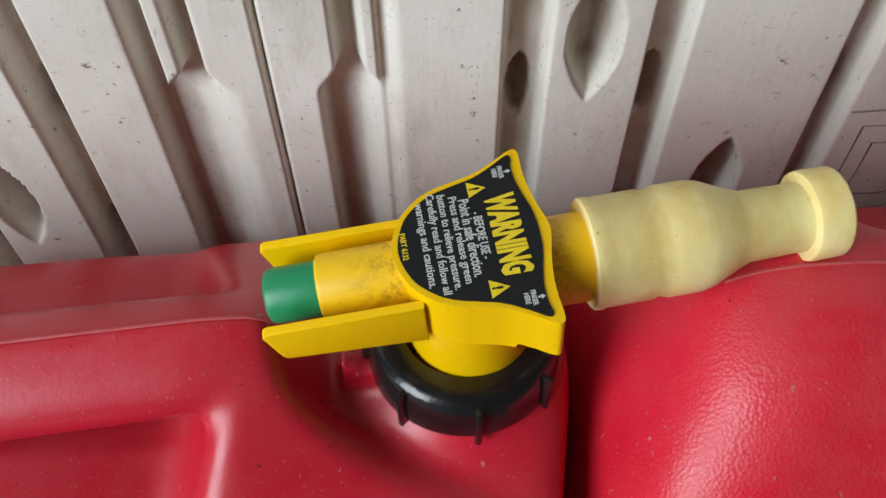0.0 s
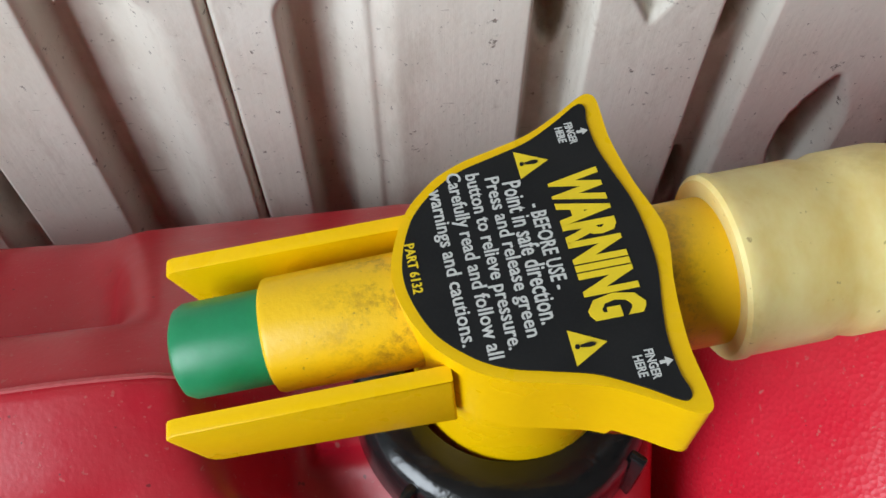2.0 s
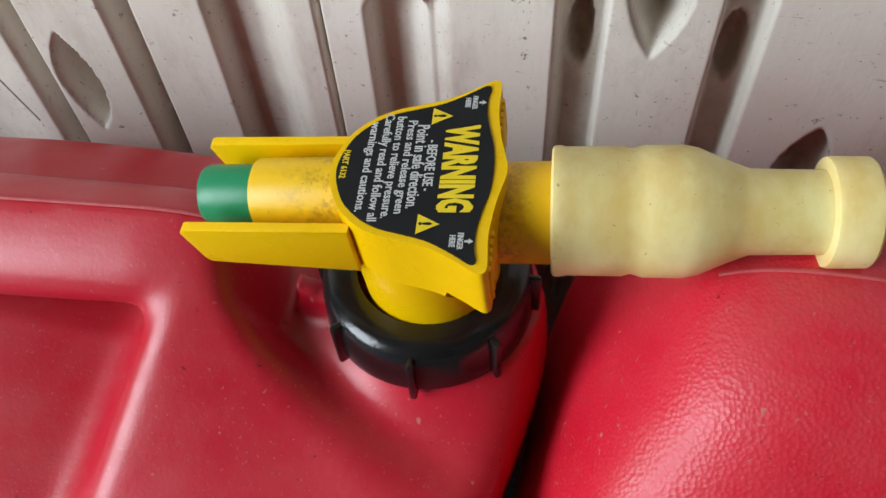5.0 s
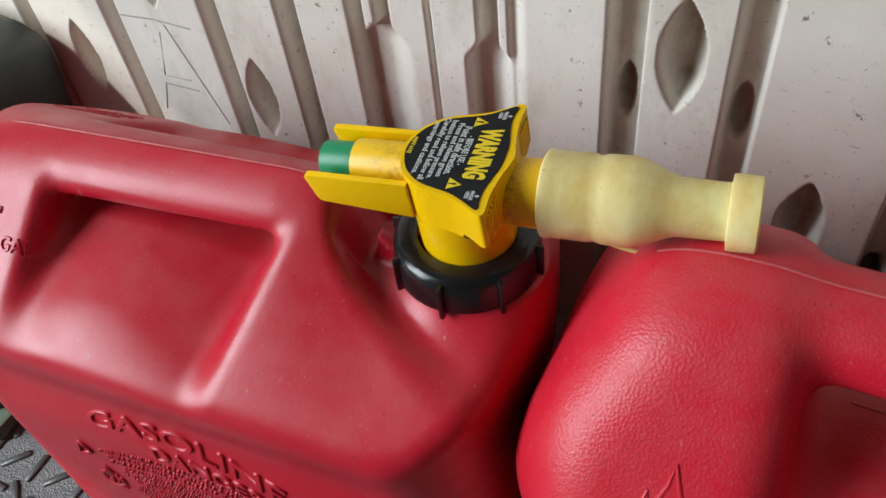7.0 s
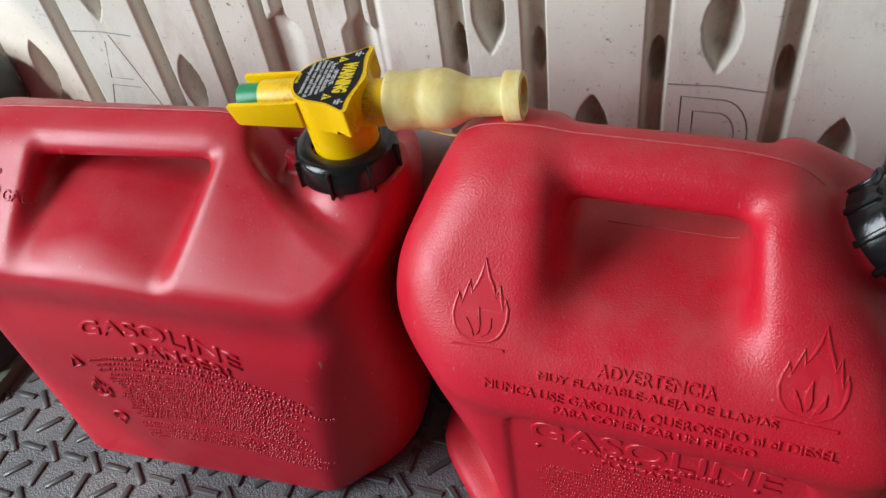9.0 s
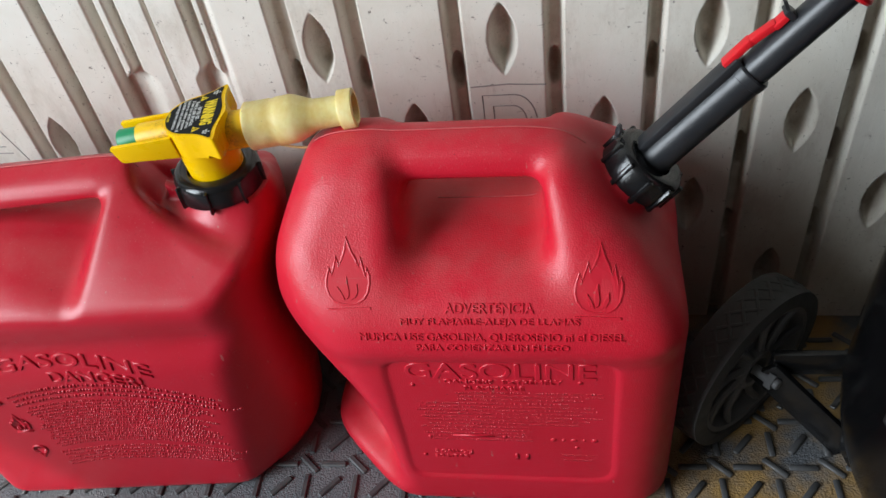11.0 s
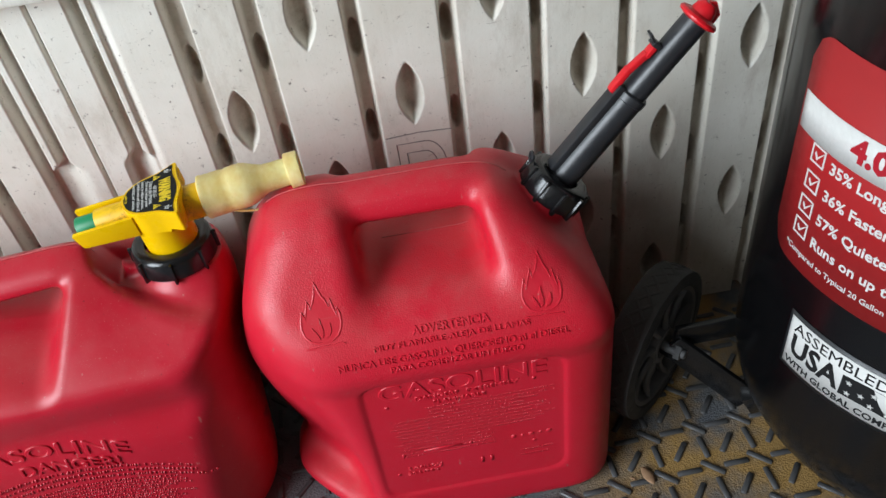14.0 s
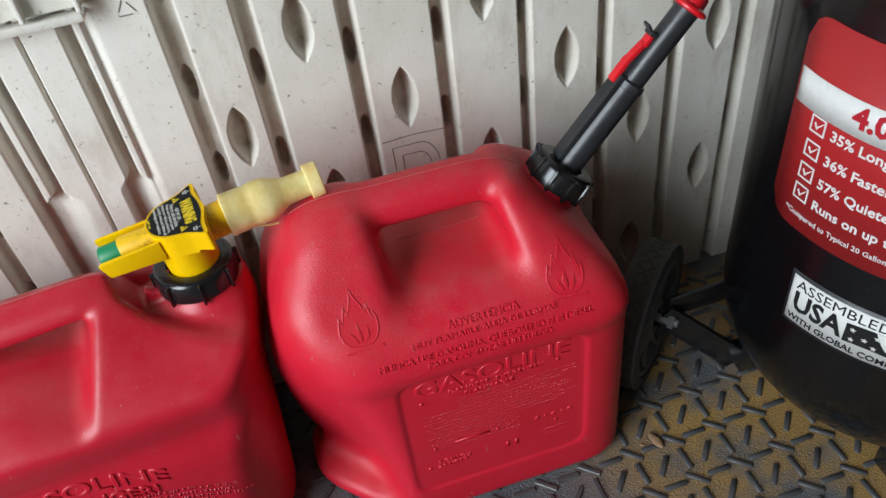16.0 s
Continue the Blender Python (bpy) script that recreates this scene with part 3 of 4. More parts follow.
def can_a_field(x, y, z):
    z = z / LOW
    ay = np.abs(y)
    under = np.exp(-((z - 0.252) / 0.026) ** 2) * step(-0.35, -0.30, x)
    d = smax(ay - 0.1085 + 0.008 * under, -x - 0.344, 0.035)
    d = smax(d, (x + ay) * 0.7071 - 0.0360 - 0.112 * z, 0.011)
    d = smax(d, x - 0.006 - 0.085 * z, 0.03)
    d = smax(d, -z, 0.018)
    flat = 0.17 * step(-0.11, -0.03, x) * np.clip(0.1085 - ay, 0, 0.1)
    d = smax(d, 0.656 * (ay - 0.0773) + 0.755 * (z + flat - 0.3268), 0.010)
    d = smax(d, -0.60 * (x + 0.350) + 0.80 * (z - 0.365), 0.020)
    blend = step(-0.084 - 0.35 * np.clip(ay - 0.018, 0, 0.1), -0.059 + 1.8 * np.clip(ay - 0.018, 0, 0.1), x)
    dip = 0.055 * np.clip(-x - 0.08, 0, 0.3)
    top = 0.397 - dip - blend * (0.055 + 0.12 * np.clip(ay - 0.035, 0, 1))
    d = smax(d, (z - top) * 0.95, 0.022 + 0.014 * blend)
    floor_z = 0.329 - 0.33 * np.clip(ay - 0.02, 0, 1) + 0.009 * np.cos((x + 0.215) / 0.075 * math.pi * 0.5)
    right = x + 0.092 + 0.45 * np.clip(0.385 - z, 0, 0.10)
    cut = smax(np.maximum(right, -x - 0.254 - 0.12 * np.clip(0.385 - z, 0, 0.1)), floor_z - z, 0.018)
    bar = smax(ay - 0.028, np.abs(z + dip - 0.382) - 0.0215, 0.014)
    d = smax(d, -smax(cut, -bar, 0.010) * 0.9, 0.010)
    neck = np.maximum(np.sqrt(x ** 2 + y ** 2) - 0.0335, np.abs(z - 0.314) - 0.033)
    d = smin(d, neck, 0.024)
    lug = np.maximum(np.maximum(np.abs(x + 0.046) - 0.009, np.abs(y + 0.004) - 0.0045), z - 0.3530 + 0.5 * (x + 0.046))
    return smin(d, smax(lug, 0.330 - z, 0.004), 0.007)


def seam(field, xs, z_start, r=0.0007):
    """The parting line over the top of a can, along its middle."""
    pts = []
    x = np.array(xs, float)
    z = np.full_like(x, z_start)
    for _ in range(80):
        z = z - field(x, np.zeros_like(x), z) * 0.7
    return tube([(a, 0, b + 0.0001) for a, b in zip(x, z)], r, 6)


ROOF_B = ((1, 0, 0), (0, 0.65, 0.76), (0, -0.76, 0.65))
FRONT = ((1, 0, 0), (0, 0, 1), (0, -1, 0))
FRONT_B = ((1, 0, 0), (0, 0, LOW), (0, -1, 0))
rng = random.Random(4)

can_b = thing("gasoline_can", pose(0.227, 0.2005, 0, 0, 0, 0.3), "red pebbled plastic gasoline can, dusty, with black spout", "gas can", "gasoline cans")
v, q = surface(can_b_field, (-0.19, -0.145, -0.008), (0.19, 0.145, 0.42), 0.0027)
put("body", grid_mesh("can_body", v, q, RED_B), can_b)
part("parting_line", seam(can_b_field, np.linspace(-0.12, 0.10, 40), 0.43), RED_FLASH, can_b)
part("parting_line", seam(can_b_field, np.linspace(-0.025, 0.060, 16), 0.345, 0.0005), RED_FLASH, can_b)
print_b = []
for body, l, h, x, z in (("GASOLINE", 0.160, 0.0225, 0.0275, 0.2335), ("DANGER!   EXTREMELY", 0.100, 0.0062, 0.030, 0.2185), ("FLAMMABLE", 0.052, 0.0062, 0.022, 0.2090)):
    print_b.append(raised(body, l, h, x, z))
print_b += text_rows(rng, -0.050, 0.116, 0.2015, 0.125, 15, 0.0036, skip=((0.050, 0.13, 0.105, 0.150), (-0.05, -0.012, 0.190, 0.21)))
print_b += text_rows(rng, 0.070, 0.112, 0.101, 0.092, 2, 0.0045)
print_b.append(raised("5 GALLON", 0.036, 0.0052, -0.0240, 0.1035))
print_b.append(raised("20 LITER", 0.034, 0.0052, -0.0260, 0.0945))
for k, (w, h) in enumerate(((0.0080, 0.0085), (0.0050, 0.0055), (0.0090, 0.0060), (0.0040, 0.0050), (0.0085, 0.0080))):
    print_b.append(plate2d([(0.070 + 0.0092 * k + w / 2 * math.cos(t), 0.1275 + h / 2 * math.sin(t) + 0.1 * w * math.cos(t)) for t in [math.pi * q / 5 for q in range(10)]], 0.0004, 0.6))
for dx in (0.0, 0.010):
    print_b.append(plate2d([(0.034 + dx, 0.092), (0.037 + dx, 0.092), (0.037 + dx, 0.101), (0.034 + dx, 0.101)], 0.0004))
print_b.append(plate2d([(-0.021, 0.1310), (0.017, 0.1310), (0.017, 0.1325), (-0.021, 0.1325)], 0.0004))
for x, z in ((-0.048, 0.2125), (0.020, 0.2195), (0.094, 0.2185), (0.026, 0.1310), (0.091, 0.1150), (-0.043, 0.1290), (-0.008, 0.1000), (-0.052, 0.0960)):
    print_b.append(plate2d([(x + 0.0020 * math.cos(a), z + 0.0020 * math.sin(a)) for a in [math.pi * k / 4 for k in range(8)]], 0.0004))
v, f = laid_on(can_b_field, gather(print_b), (0, -0.17, 0), *FRONT_B, 0.0010)
put("raised_lettering", mesh_of("raised_lettering", v, f, RED_MARK, True), can_b)
print_r = []
for body, l, h, x, s in (("ADVERTENCIA", 0.070, 0.0085, 0.0245, -0.0035), ("MUY FLAMABLE-ALEJA DE LLAMAS", 0.140, 0.0072, 0.0240, -0.0150),
                         ("NUNCA USE GASOLINA, QUEROSENO ni el DIESEL", 0.208, 0.0078, 0.0240, -0.0275), ("PARA COMENZAR UN FUEGO", 0.121, 0.0058, 0.0255, -0.0360)):
    print_r.append(raised(body, l, h, x, s))
v, f = laid_on(can_b_field, gather(print_r), (0, -0.1085 - 0.03, 0.296 + 0.03), *ROOF_B, 0.0012)
put("raised_lettering", mesh_of("raised_lettering", v, f, RED_MARK, True), can_b)
for cx, s, turn in ((-0.087, 0.021, 2), (0.108, 0.014, -2)):
    mark = None
    for k, p in enumerate(flame(0.043)):
        v, f = laid_on(can_b_field, moved2d(p, cx, s, turn), (0, -0.1085 - 0.03, 0.296 + 0.03), *ROOF_B, 0.0009 if k == 0 else 0.0011)
        name = "flame_mark" if k == 0 else "flame_tongue" if k < 4 else "ground_line"
        ob = put(name, mesh_of(name, v, f, RED_MARK, False), mark or can_b)
        mark = mark or ob

YAW_A = 5.0
can_a = thing("gasoline_can", pose(0.018, 0.2015, 0, 0, 0, YAW_A), "red smooth plastic gasoline can with long top handle", "gas can", "gasoline cans")
v, q = surface(can_a_field, (-0.37, -0.125, -0.008), (0.075, 0.125, 0.41), 0.0027)
put("body", grid_mesh("can_body", v, q, RED_A), can_a)
part("parting_line", seam(can_a_field, np.linspace(-0.300, -0.074, 40), 0.42), RED_FLASH, can_a)
part("parting_line", seam(can_a_field, np.linspace(-0.222, -0.112, 20), 0.352, 0.0006), RED_FLASH, can_a)
print_a = []


def arched(piece, x, z, bend=2.3, slope=0.0):
    """Lettering on a shallow arch."""
    w, f = moved2d(piece, x, z)
    w[:, 1] -= bend * (w[:, 0] + 0.168) ** 2 + slope * (w[:, 0] + 0.168)
    return w, f


print_a.append(arched(raised("GASOLINE", 0.146, 0.0155, 0, 0), -0.163, 0.2310, slope=0.07))
print_a.append(arched(raised("DANGER!", 0.087, 0.0135, 0, 0), -0.146, 0.2115, slope=0.06))
for piece in text_rows(rng, -0.248, -0.025, 0.1985, 0.184, 3, 0.0055, wide=1.5):
    print_a.append(arched(piece, 0, 0))
for piece in text_rows(rng, -0.238, -0.050, 0.175, 0.108, 15, 0.0038, wide=1.2):
    print_a.append(arched(piece, 0, 0, 2.0))
for piece in text_rows(rng, -0.238, -0.040, 0.096, 0.073, 5, 0.0038, wide=1.2):
    print_a.append(arched(piece, 0, 0, 1.6))
tri = [(-0.267, 0.194), (-0.253, 0.194), (-0.260, 0.209)]
for i in range(3):
    (ax, ay), (bx, by) = tri[i], tri[(i + 1) % 3]
    l = math.hypot(bx - ax, by - ay)
    ux, uy = (bx - ax) / l * 0.0007, (by - ay) / l * 0.0007
    print_a.append(arched(plate2d([(ax + uy, ay - ux), (bx + uy, by - ux), (bx - uy, by + ux), (ax - uy, ay + ux)], 0.0004), 0, 0))
print_a += [moved2d(p, -0.2535, 0.142) for p in flame(0.022)]
print_a += [moved2d(p, -0.2550, 0.094, 180) for p in flame(0.017)[:1]]
v, f = laid_on(can_a_field, gather(print_a), (0, -0.15, 0), *FRONT, 0.0021)
put("raised_lettering", mesh_of("raised_lettering", v, f, RED_A, True), can_a)
ROOF_A = ((1, 0, 0), (0, 0.762, 0.648), (0, -0.648, 0.762))
print_c = [raised("5", 0.017, 0.026, -0.290, 0.032), raised("GAL", 0.022, 0.0095, -0.268, 0.024), raised("20L", 0.028, 0.0125, -0.297, 0.003)]
v, f = laid_on(can_a_field, gather(print_c), (0, -0.086 - 0.03, 0.328 + 0.03), *ROOF_A, 0.0012)
put("raised_lettering", mesh_of("raised_lettering", v, f, RED_A, True), can_a)
v, f = laid_on(can_a_field, gather(text_rows(rng, 0.262, 0.330, 0.036, 0.012, 3, 0.006)), (0, 0.086 + 0.03, 0.328 + 0.03), (-1, 0, 0), (0, -0.699, 0.715), (0, 0.715, 0.699), 0.0012)
put("raised_lettering", mesh_of("raised_lettering", v, f, RED_A, True), can_a)


# ---- screw caps and spouts ----
def screw_cap(parent, at, r, h, ribs, rib_out, hole, first=11.5, thick=0.0042):
    cap = part("screw_cap", lathe([(hole, h - 0.001), (hole + 0.002, h), (r - 0.0068, h), (r - 0.0042, h - 0.0005), (r - 0.0020, h - 0.0018), (r - 0.0006, h - 0.0040), (r, h - 0.0068), (r + 0.0008, 0.002), (r + 0.0006, 0), (r - 0.003, 0), (r - 0.003, h - 0.004), (hole, h - 0.004)], 64, True), BLACK, parent, "ribbed black plastic screw cap", at)
    for k in range(ribs):
        a = 2 * math.pi * k / ribs + radians(first)
        bm = box(rib_out * 2 + 0.002, thick, h + 0.001, (r - 0.001, 0, h / 2 - 0.0035), 0.0011)
        part("rib", turned(bm, Matrix.Rotation(a, 4, "Z")), BLACK, cap)
    return cap


def smooth_outline(pts, n=8):
    """A closed curve through the points."""
    p = [Vector(k) for k in pts]
    out = []
    for i in range(len(p)):
        a, b, c, d = p[i - 1], p[i], p[(i + 1) % len(p)], p[(i + 2) % len(p)]
        for k in range(n):
            t = k / n
            out.append(0.5 * (2 * b + (c - a) * t + (2 * a - 5 * b + 4 * c - d) * t * t + (3 * b - a - 3 * c + d) * t ** 3))
    return [(q.x, q.y) for q in out]


SPOUT_Z = 0.3225
spout_a = thing("pour_spout", pose(0.0168, 0.2010, SPOUT_Z, 2.0, -3.9, 7.3), "yellow pour spout with green button and cream nozzle on red can", "spout")
screw_cap(spout_a, pose(-0.0035, 0, 0.0170, -2.0, 3.9, 0), 0.0375, 0.0215, 8, 0.0030, 0.0244, -92.0, 0.0028)
half = [(0.0291, 0.0), (0.0285, 0.0045), (0.0268, 0.0115), (0.0256, 0.0195), (0.0252, 0.0255), (0.0255, 0.0315), (0.0254, 0.0352), (0.0240, 0.0366), (0.0215, 0.0358), (0.0165, 0.0326), (0.0090, 0.0286), (0.0010, 0.0263), (-0.0070, 0.0241), (-0.0140, 0.0201), (-0.0205, 0.0125)]
outline = smooth_outline(half + [(-0.0242, 0.0)] + [(x, -y) for x, y in half[:0:-1]])
T = 0.0895
bm = slab(outline, T - 0.0205, T, 0.0024, 4)
for vert in bm.verts:
    if vert.co.z < T - 0.01 and abs(vert.co.y) < 0.03:
        vert.co.z -= 0.003
part("dial", bm, YELLOW, spout_a, "yellow dial with two finger horns")
part("barrel", lathe([(0.0, 0.010), (0.0238, 0.010), (0.0236, T - 0.012), (0.0, T - 0.012)], 48), YELLOW, spout_a)
inner = [(0.0252, 0.0), (0.0247, 0.008), (0.0230, 0.0155), (0.0218, 0.0220), (0.0217, 0.0285), (0.0224, 0.0322), (0.0218, 0.0337), (0.0200, 0.0333), (0.0150, 0.0300), (0.0080, 0.0262), (0.0005, 0.0240), (-0.0070, 0.0218), (-0.0132, 0.0180), (-0.0190, 0.0112)]
inner = smooth_outline(inner + [(-0.0220, 0.0)] + [(x, -y) for x, y in inner[:0:-1]])
decal = part("decal", slab(inner, T - 0.0010, T + 0.0005), LABEL_BLACK, spout_a, "black warning decal with white and yellow print", smooth=False)
# grip steps on the outer side of both horns
for sgn in (-1, 1):
    for k in range(5):
        part("grip_ridge", box(0.0016, 0.0022, 0.0150, (0.0256, sgn * (0.0200 + 0.0030 * k), T - 0.0115), 0.0006), YELLOW, spout_a)


def decal_text(pieces, mat, name="printed_text"):
    v, f = gather(pieces)
    w = np.stack([v[:, 1], -v[:, 0], T + 0.0004 + np.where(v[:, 2] > 0, 0.00025, -0.0001)], -1)
    put(name, mesh_of(name, w, f, mat, False), decal)


decal_text([fitted("WARNING", 0.0334, 0.0107, 0.0005, -0.0002, 0.0150)], LABEL_YELLOW)
decal_text([fitted("- BEFORE USE -", 0.0195, 0.0031, 0.00015, -0.0010, 0.0063)], LABEL_WHITE)
for body, l, a in (("Point in safe direction.", 0.0322, 0.0027), ("Press and release green", 0.0360, -0.0013), ("button to relieve pressure.", 0.0394, -0.0050), ("Carefully read and follow all", 0.0416, -0.0088), ("warnings and cautions.", 0.0350, -0.0129)):
    decal_text([fitted(body, l, 0.0038, 0.00012, -0.0009, a)], LABEL_WHITE)
decal_text([fitted("PART 6132", 0.0110, 0.0020, 0.0002, -0.0014, -0.0197)], LABEL_YELLOW)
for sgn in (-1, 1):
    x0 = 0.0207 * sgn
    decal_text([plate2d([(x0 - 0.0035, 0.0049), (x0 + 0.0035, 0.0049), (x0, 0.0113)], 0.0002)], LABEL_YELLOW, "warning_triangle")
    v, f = fitted("!", 0.0009, 0.0038, 0.0003, x0, 0.0073, 0.0004)
    w = np.stack([v[:, 1], -v[:, 0], T + 0.0004 + np.where(v[:, 2] > 0, 0.0005, 0)], -1)
    put("exclamation_mark", mesh_of("exclamation_mark", w, f, LABEL_BLACK, False), decal)
    x1 = 0.0264 * sgn
    decal_text([fitted("FINGER", 0.0056, 0.0017, 0.0002, x1, 0.0177), fitted("HERE", 0.0040, 0.0017, 0.0002, x1, 0.0155), plate2d([(x1 - 0.0009, 0.0200), (x1 + 0.0009, 0.0200), (x1, 0.0213)], 0.0002), plate2d([(x1 - 0.0003, 0.0189), (x1 + 0.0003, 0.0189), (x1 + 0.0003, 0.0200), (x1 - 0.0003, 0.0200)], 0.0002)], LABEL_WHITE)

for b in (-0.0172, 0.0172):
    bm = slab([(-0.0165, -0.0205), (-0.0165, 0.0), (-0.0670, 0.0), (-0.0683, -0.0005), (-0.0690, -0.0018), (-0.0656, -0.0142), (-0.0646, -0.0158), (-0.0630, -0.0165)][::-1], -0.0017, 0.0017, 0.0006)
    part("prong", turned(bm, Matrix.Translation((0, b - 0.0015, T - 0.0046)) @ Matrix.Rotation(radians(90), 4, "X")), YELLOW, spout_a)
LAY = Matrix.Rotation(radians(90), 4, "Y")


def along(profile, z, pitch, mat, name, label="", seg=48, start=0.0):
    """A turned part that lies along the spout's axis."""
    m = Matrix.Translation((start, 0, z)) @ Matrix.Rotation(radians(-pitch), 4, "Y") @ LAY
    return part(name, turned(lathe(profile, seg), m), mat, spout_a, label)


along([(0, -0.0505), (0.0100, -0.0505), (0.0113, -0.0498), (0.0116, -0.049), (0.0120, -0.018), (0, -0.018)], T - 0.0125, 0, DIRTY_YELLOW, "button_sleeve")
along([(0, -0.0685), (0.0070, -0.0685), (0.0088, -0.0676), (0.0096, -0.066), (0.0097, -0.048), (0, -0.048)], T - 0.0125, 0, GREEN, "button", "green release button")
along([(0, 0.0), (0.0160, 0.0), (0.0160, 0.026), (0.0152, 0.028), (0, 0.028)], 0.0685, 0.3, DIRTY_YELLOW, "outlet", start=0.018)
nozzle = [(0.01419, 0.00035), (0.01823, 0.0), (0.01909, 0.00071), (0.01926, 0.00266), (0.01883, 0.00398), (0.01883, 0.02124), (0.01810, 0.02389), (0.01909, 0.02744), (0.01909, 0.03894), (0.01823, 0.04337), (0.01419, 0.0531), (0.0123, 0.05841), (0.01187, 0.07788), (0.01195, 0.07921), (0.01531, 0.07965), (0.01565, 0.08098), (0.01548, 0.09115), (0.01479, 0.09204), (0.01161, 0.09204), (0.01118, 0.08939), (0.01075, 0.06195), (0.0, 0.06195)]
along([(r * 1.05, z * 0.985) for r, z in nozzle], 0.0695, 0.3, CREAM, "nozzle", "yellowed cream plastic nozzle", start=0.0418)
strap = [(0.056 + 0.066 * t, -0.003, 0.0515 - 0.0130 * math.sin(math.pi * t) + 0.0045 * t) for t in [k / 16 for k in range(17)]]
part("strap", tube(strap, 0.0011, 6), CREAM, spout_a)

# black spout on the second can
spout_b = thing("pour_spout", pose(0.3635, 0.2000, 0.3335, 0, 40.0, 0), "charcoal plastic pour spout with red lever and red tip", "spout")
screw_cap(spout_b, pose(0, 0, 0.003), 0.0320, 0.0245, 10, 0.0026, 0.017)
part("eyelet", turned(lathe([(0.0040 + 0.0016 * math.cos(a), 0.0016 * math.sin(a)) for a in [math.pi * k / 4 for k in range(8)]], 20, True), pose(-0.0370, 0.004, 0.0255, 0, 65, 0)), DARK_GREY, spout_b)
part("lower_tube", lathe([(0, 0.018), (0.0152, 0.018), (0.0146, 0.112), (0.0154, 0.1125), (0.0154, 0.1185), (0.0142, 0.120), (0, 0.120)], 40), DARK_GREY, spout_b)
part("fin", box(0.007, 0.0155, 0.094, (-0.0158, 0, 0.074), 0.0015), DARK_GREY, spout_b)
part("upper_tube", lathe([(0, 0.118), (0.0124, 0.118), (0.0122, 0.196), (0, 0.196)], 40), DARK_GREY, spout_b)
part("lever", joined(box(0.0055, 0.0095, 0.024, (-0.0200, 0, 0.123), 0.0015), turned(box(0.0055, 0.008, 0.021, (0, 0, 0), 0.0012), pose(-0.0180, 0, 0.142, 0, 10, 0)), box(0.0045, 0.010, 0.010, (-0.0155, 0, 0.155), 0.001)), RED_PART, spout_b, "red safety lever")
part("catch", joined(box(0.009, 0.012, 0.0045, (-0.0155, 0, 0.162), 0.001), turned(box(0.010, 0.010, 0.0022), pose(-0.0220, 0, 0.1645, 0, 25, 0))), DARK_GREY, spout_b)
tip = part("tip", lathe([(0, 0.193), (0.0145, 0.193), (0.0180, 0.1945), (0.0184, 0.1962), (0.0172, 0.1980), (0.0105, 0.200), (0.0092, 0.206), (0.0060, 0.2095), (0, 0.2105)], 40), RED_PART, spout_b, "red flanged tip")
part("tip_wing", slab([(-0.002, 0.199), (0.0150, 0.199), (0.0140, 0.207), (0.004, 0.213), (-0.001, 0.211)], -0.0014, 0.0014), RED_PART, tip, at=pose(0, 0, 0, 90, 0, 0))

LONG = 1.05
for ob in list(spout_b.children):
    if not ob.name.startswith("screw_cap"):
        ob.matrix_basis = Matrix.Diagonal((1, 1, LONG, 1)) @ ob.matrix_basis

# ---- air compressor: tank, labels, wheel ----
TC, TR = (0.727, 0.076), 0.19
LZ = -0.0195
tank = thing("air_compressor", pose(TC[0], TC[1], 0), "black upright air compressor tank with red and white labels", "compressor")
prof = [(0, 0.028)] + [(TR * math.sin(radians(a)) ** 0.72, 0.172 - 0.144 * math.cos(radians(a)) ** 1.0) for a in range(6, 90, 6)] + [(TR, 0.172), (TR, 0.80)]
prof += [(TR * math.cos(radians(a)), 0.80 + 0.08 * math.sin(radians(a))) for a in range(10, 90, 10)] + [(0, 0.88)]
part("tank", lathe(prof, 128), TANK, tank)
for a in (75, 250, 330):
    part("foot", box(0.05, 0.05, 0.045, (0.13 * math.cos(radians(a)), 0.13 * math.sin(radians(a)), 0.0225), 0.004), BLACK, tank)


def round_tank(piece, off, mat, name, parent, label="", up=0.0003, cuts=0):
    """Bends flat work (arc length, height over the label's datum) round the tank."""
    v, f = piece
    a = v[:, 0] / TR
    r = TR + off + np.where(v[:, 2] > 0, up, 0)
    w = np.stack([r * np.cos(a), r * np.sin(a), v[:, 1] + LZ], -1)
    return put(name, mesh_of(name, w, f, mat, False), parent, label)


def sheet(a0, a1, low, high, off, mat, name, parent, label=""):
    """A decal round the tank, between two edge heights given as functions of the angle."""
    n = 60
    vs, fs = [], []
    for i in range(n + 1):
        a = a0 + (a1 - a0) * i / n
        for lift in (0, 0.0004):
            for k in range(2):
                z = (low, high)[k](a)
                r = TR + off + lift
                vs.append((r * math.cos(radians(a)), r * math.sin(radians(a)), z))
    for i in range(n):
        o, p = 4 * i, 4 * i + 4
        fs += [(o + 2, p + 2, p + 3, o + 3), (o, o + 1, p + 1, p), (o, p, p + 2, o + 2), (o + 1, o + 3, p + 3, p + 1)]
    fs += [(0, 2, 3, 1), (4 * n, 4 * n + 1, 4 * n + 3, 4 * n + 2)]
    return put(name, mesh_of(name, vs, fs, mat), parent, label)


def rounded(a0, a1, z0, z1, r):
    """Edge heights of a rounded rectangle."""
    def gap(a):
        s = min(a - a0, a1 - a) * math.pi / 180 * TR
        return r - math.sqrt(max(0.0, r * r - (r - s) ** 2)) if s < r else 0.0
    return (lambda a: z0 + gap(a)), (lambda a: z1 - gap(a))


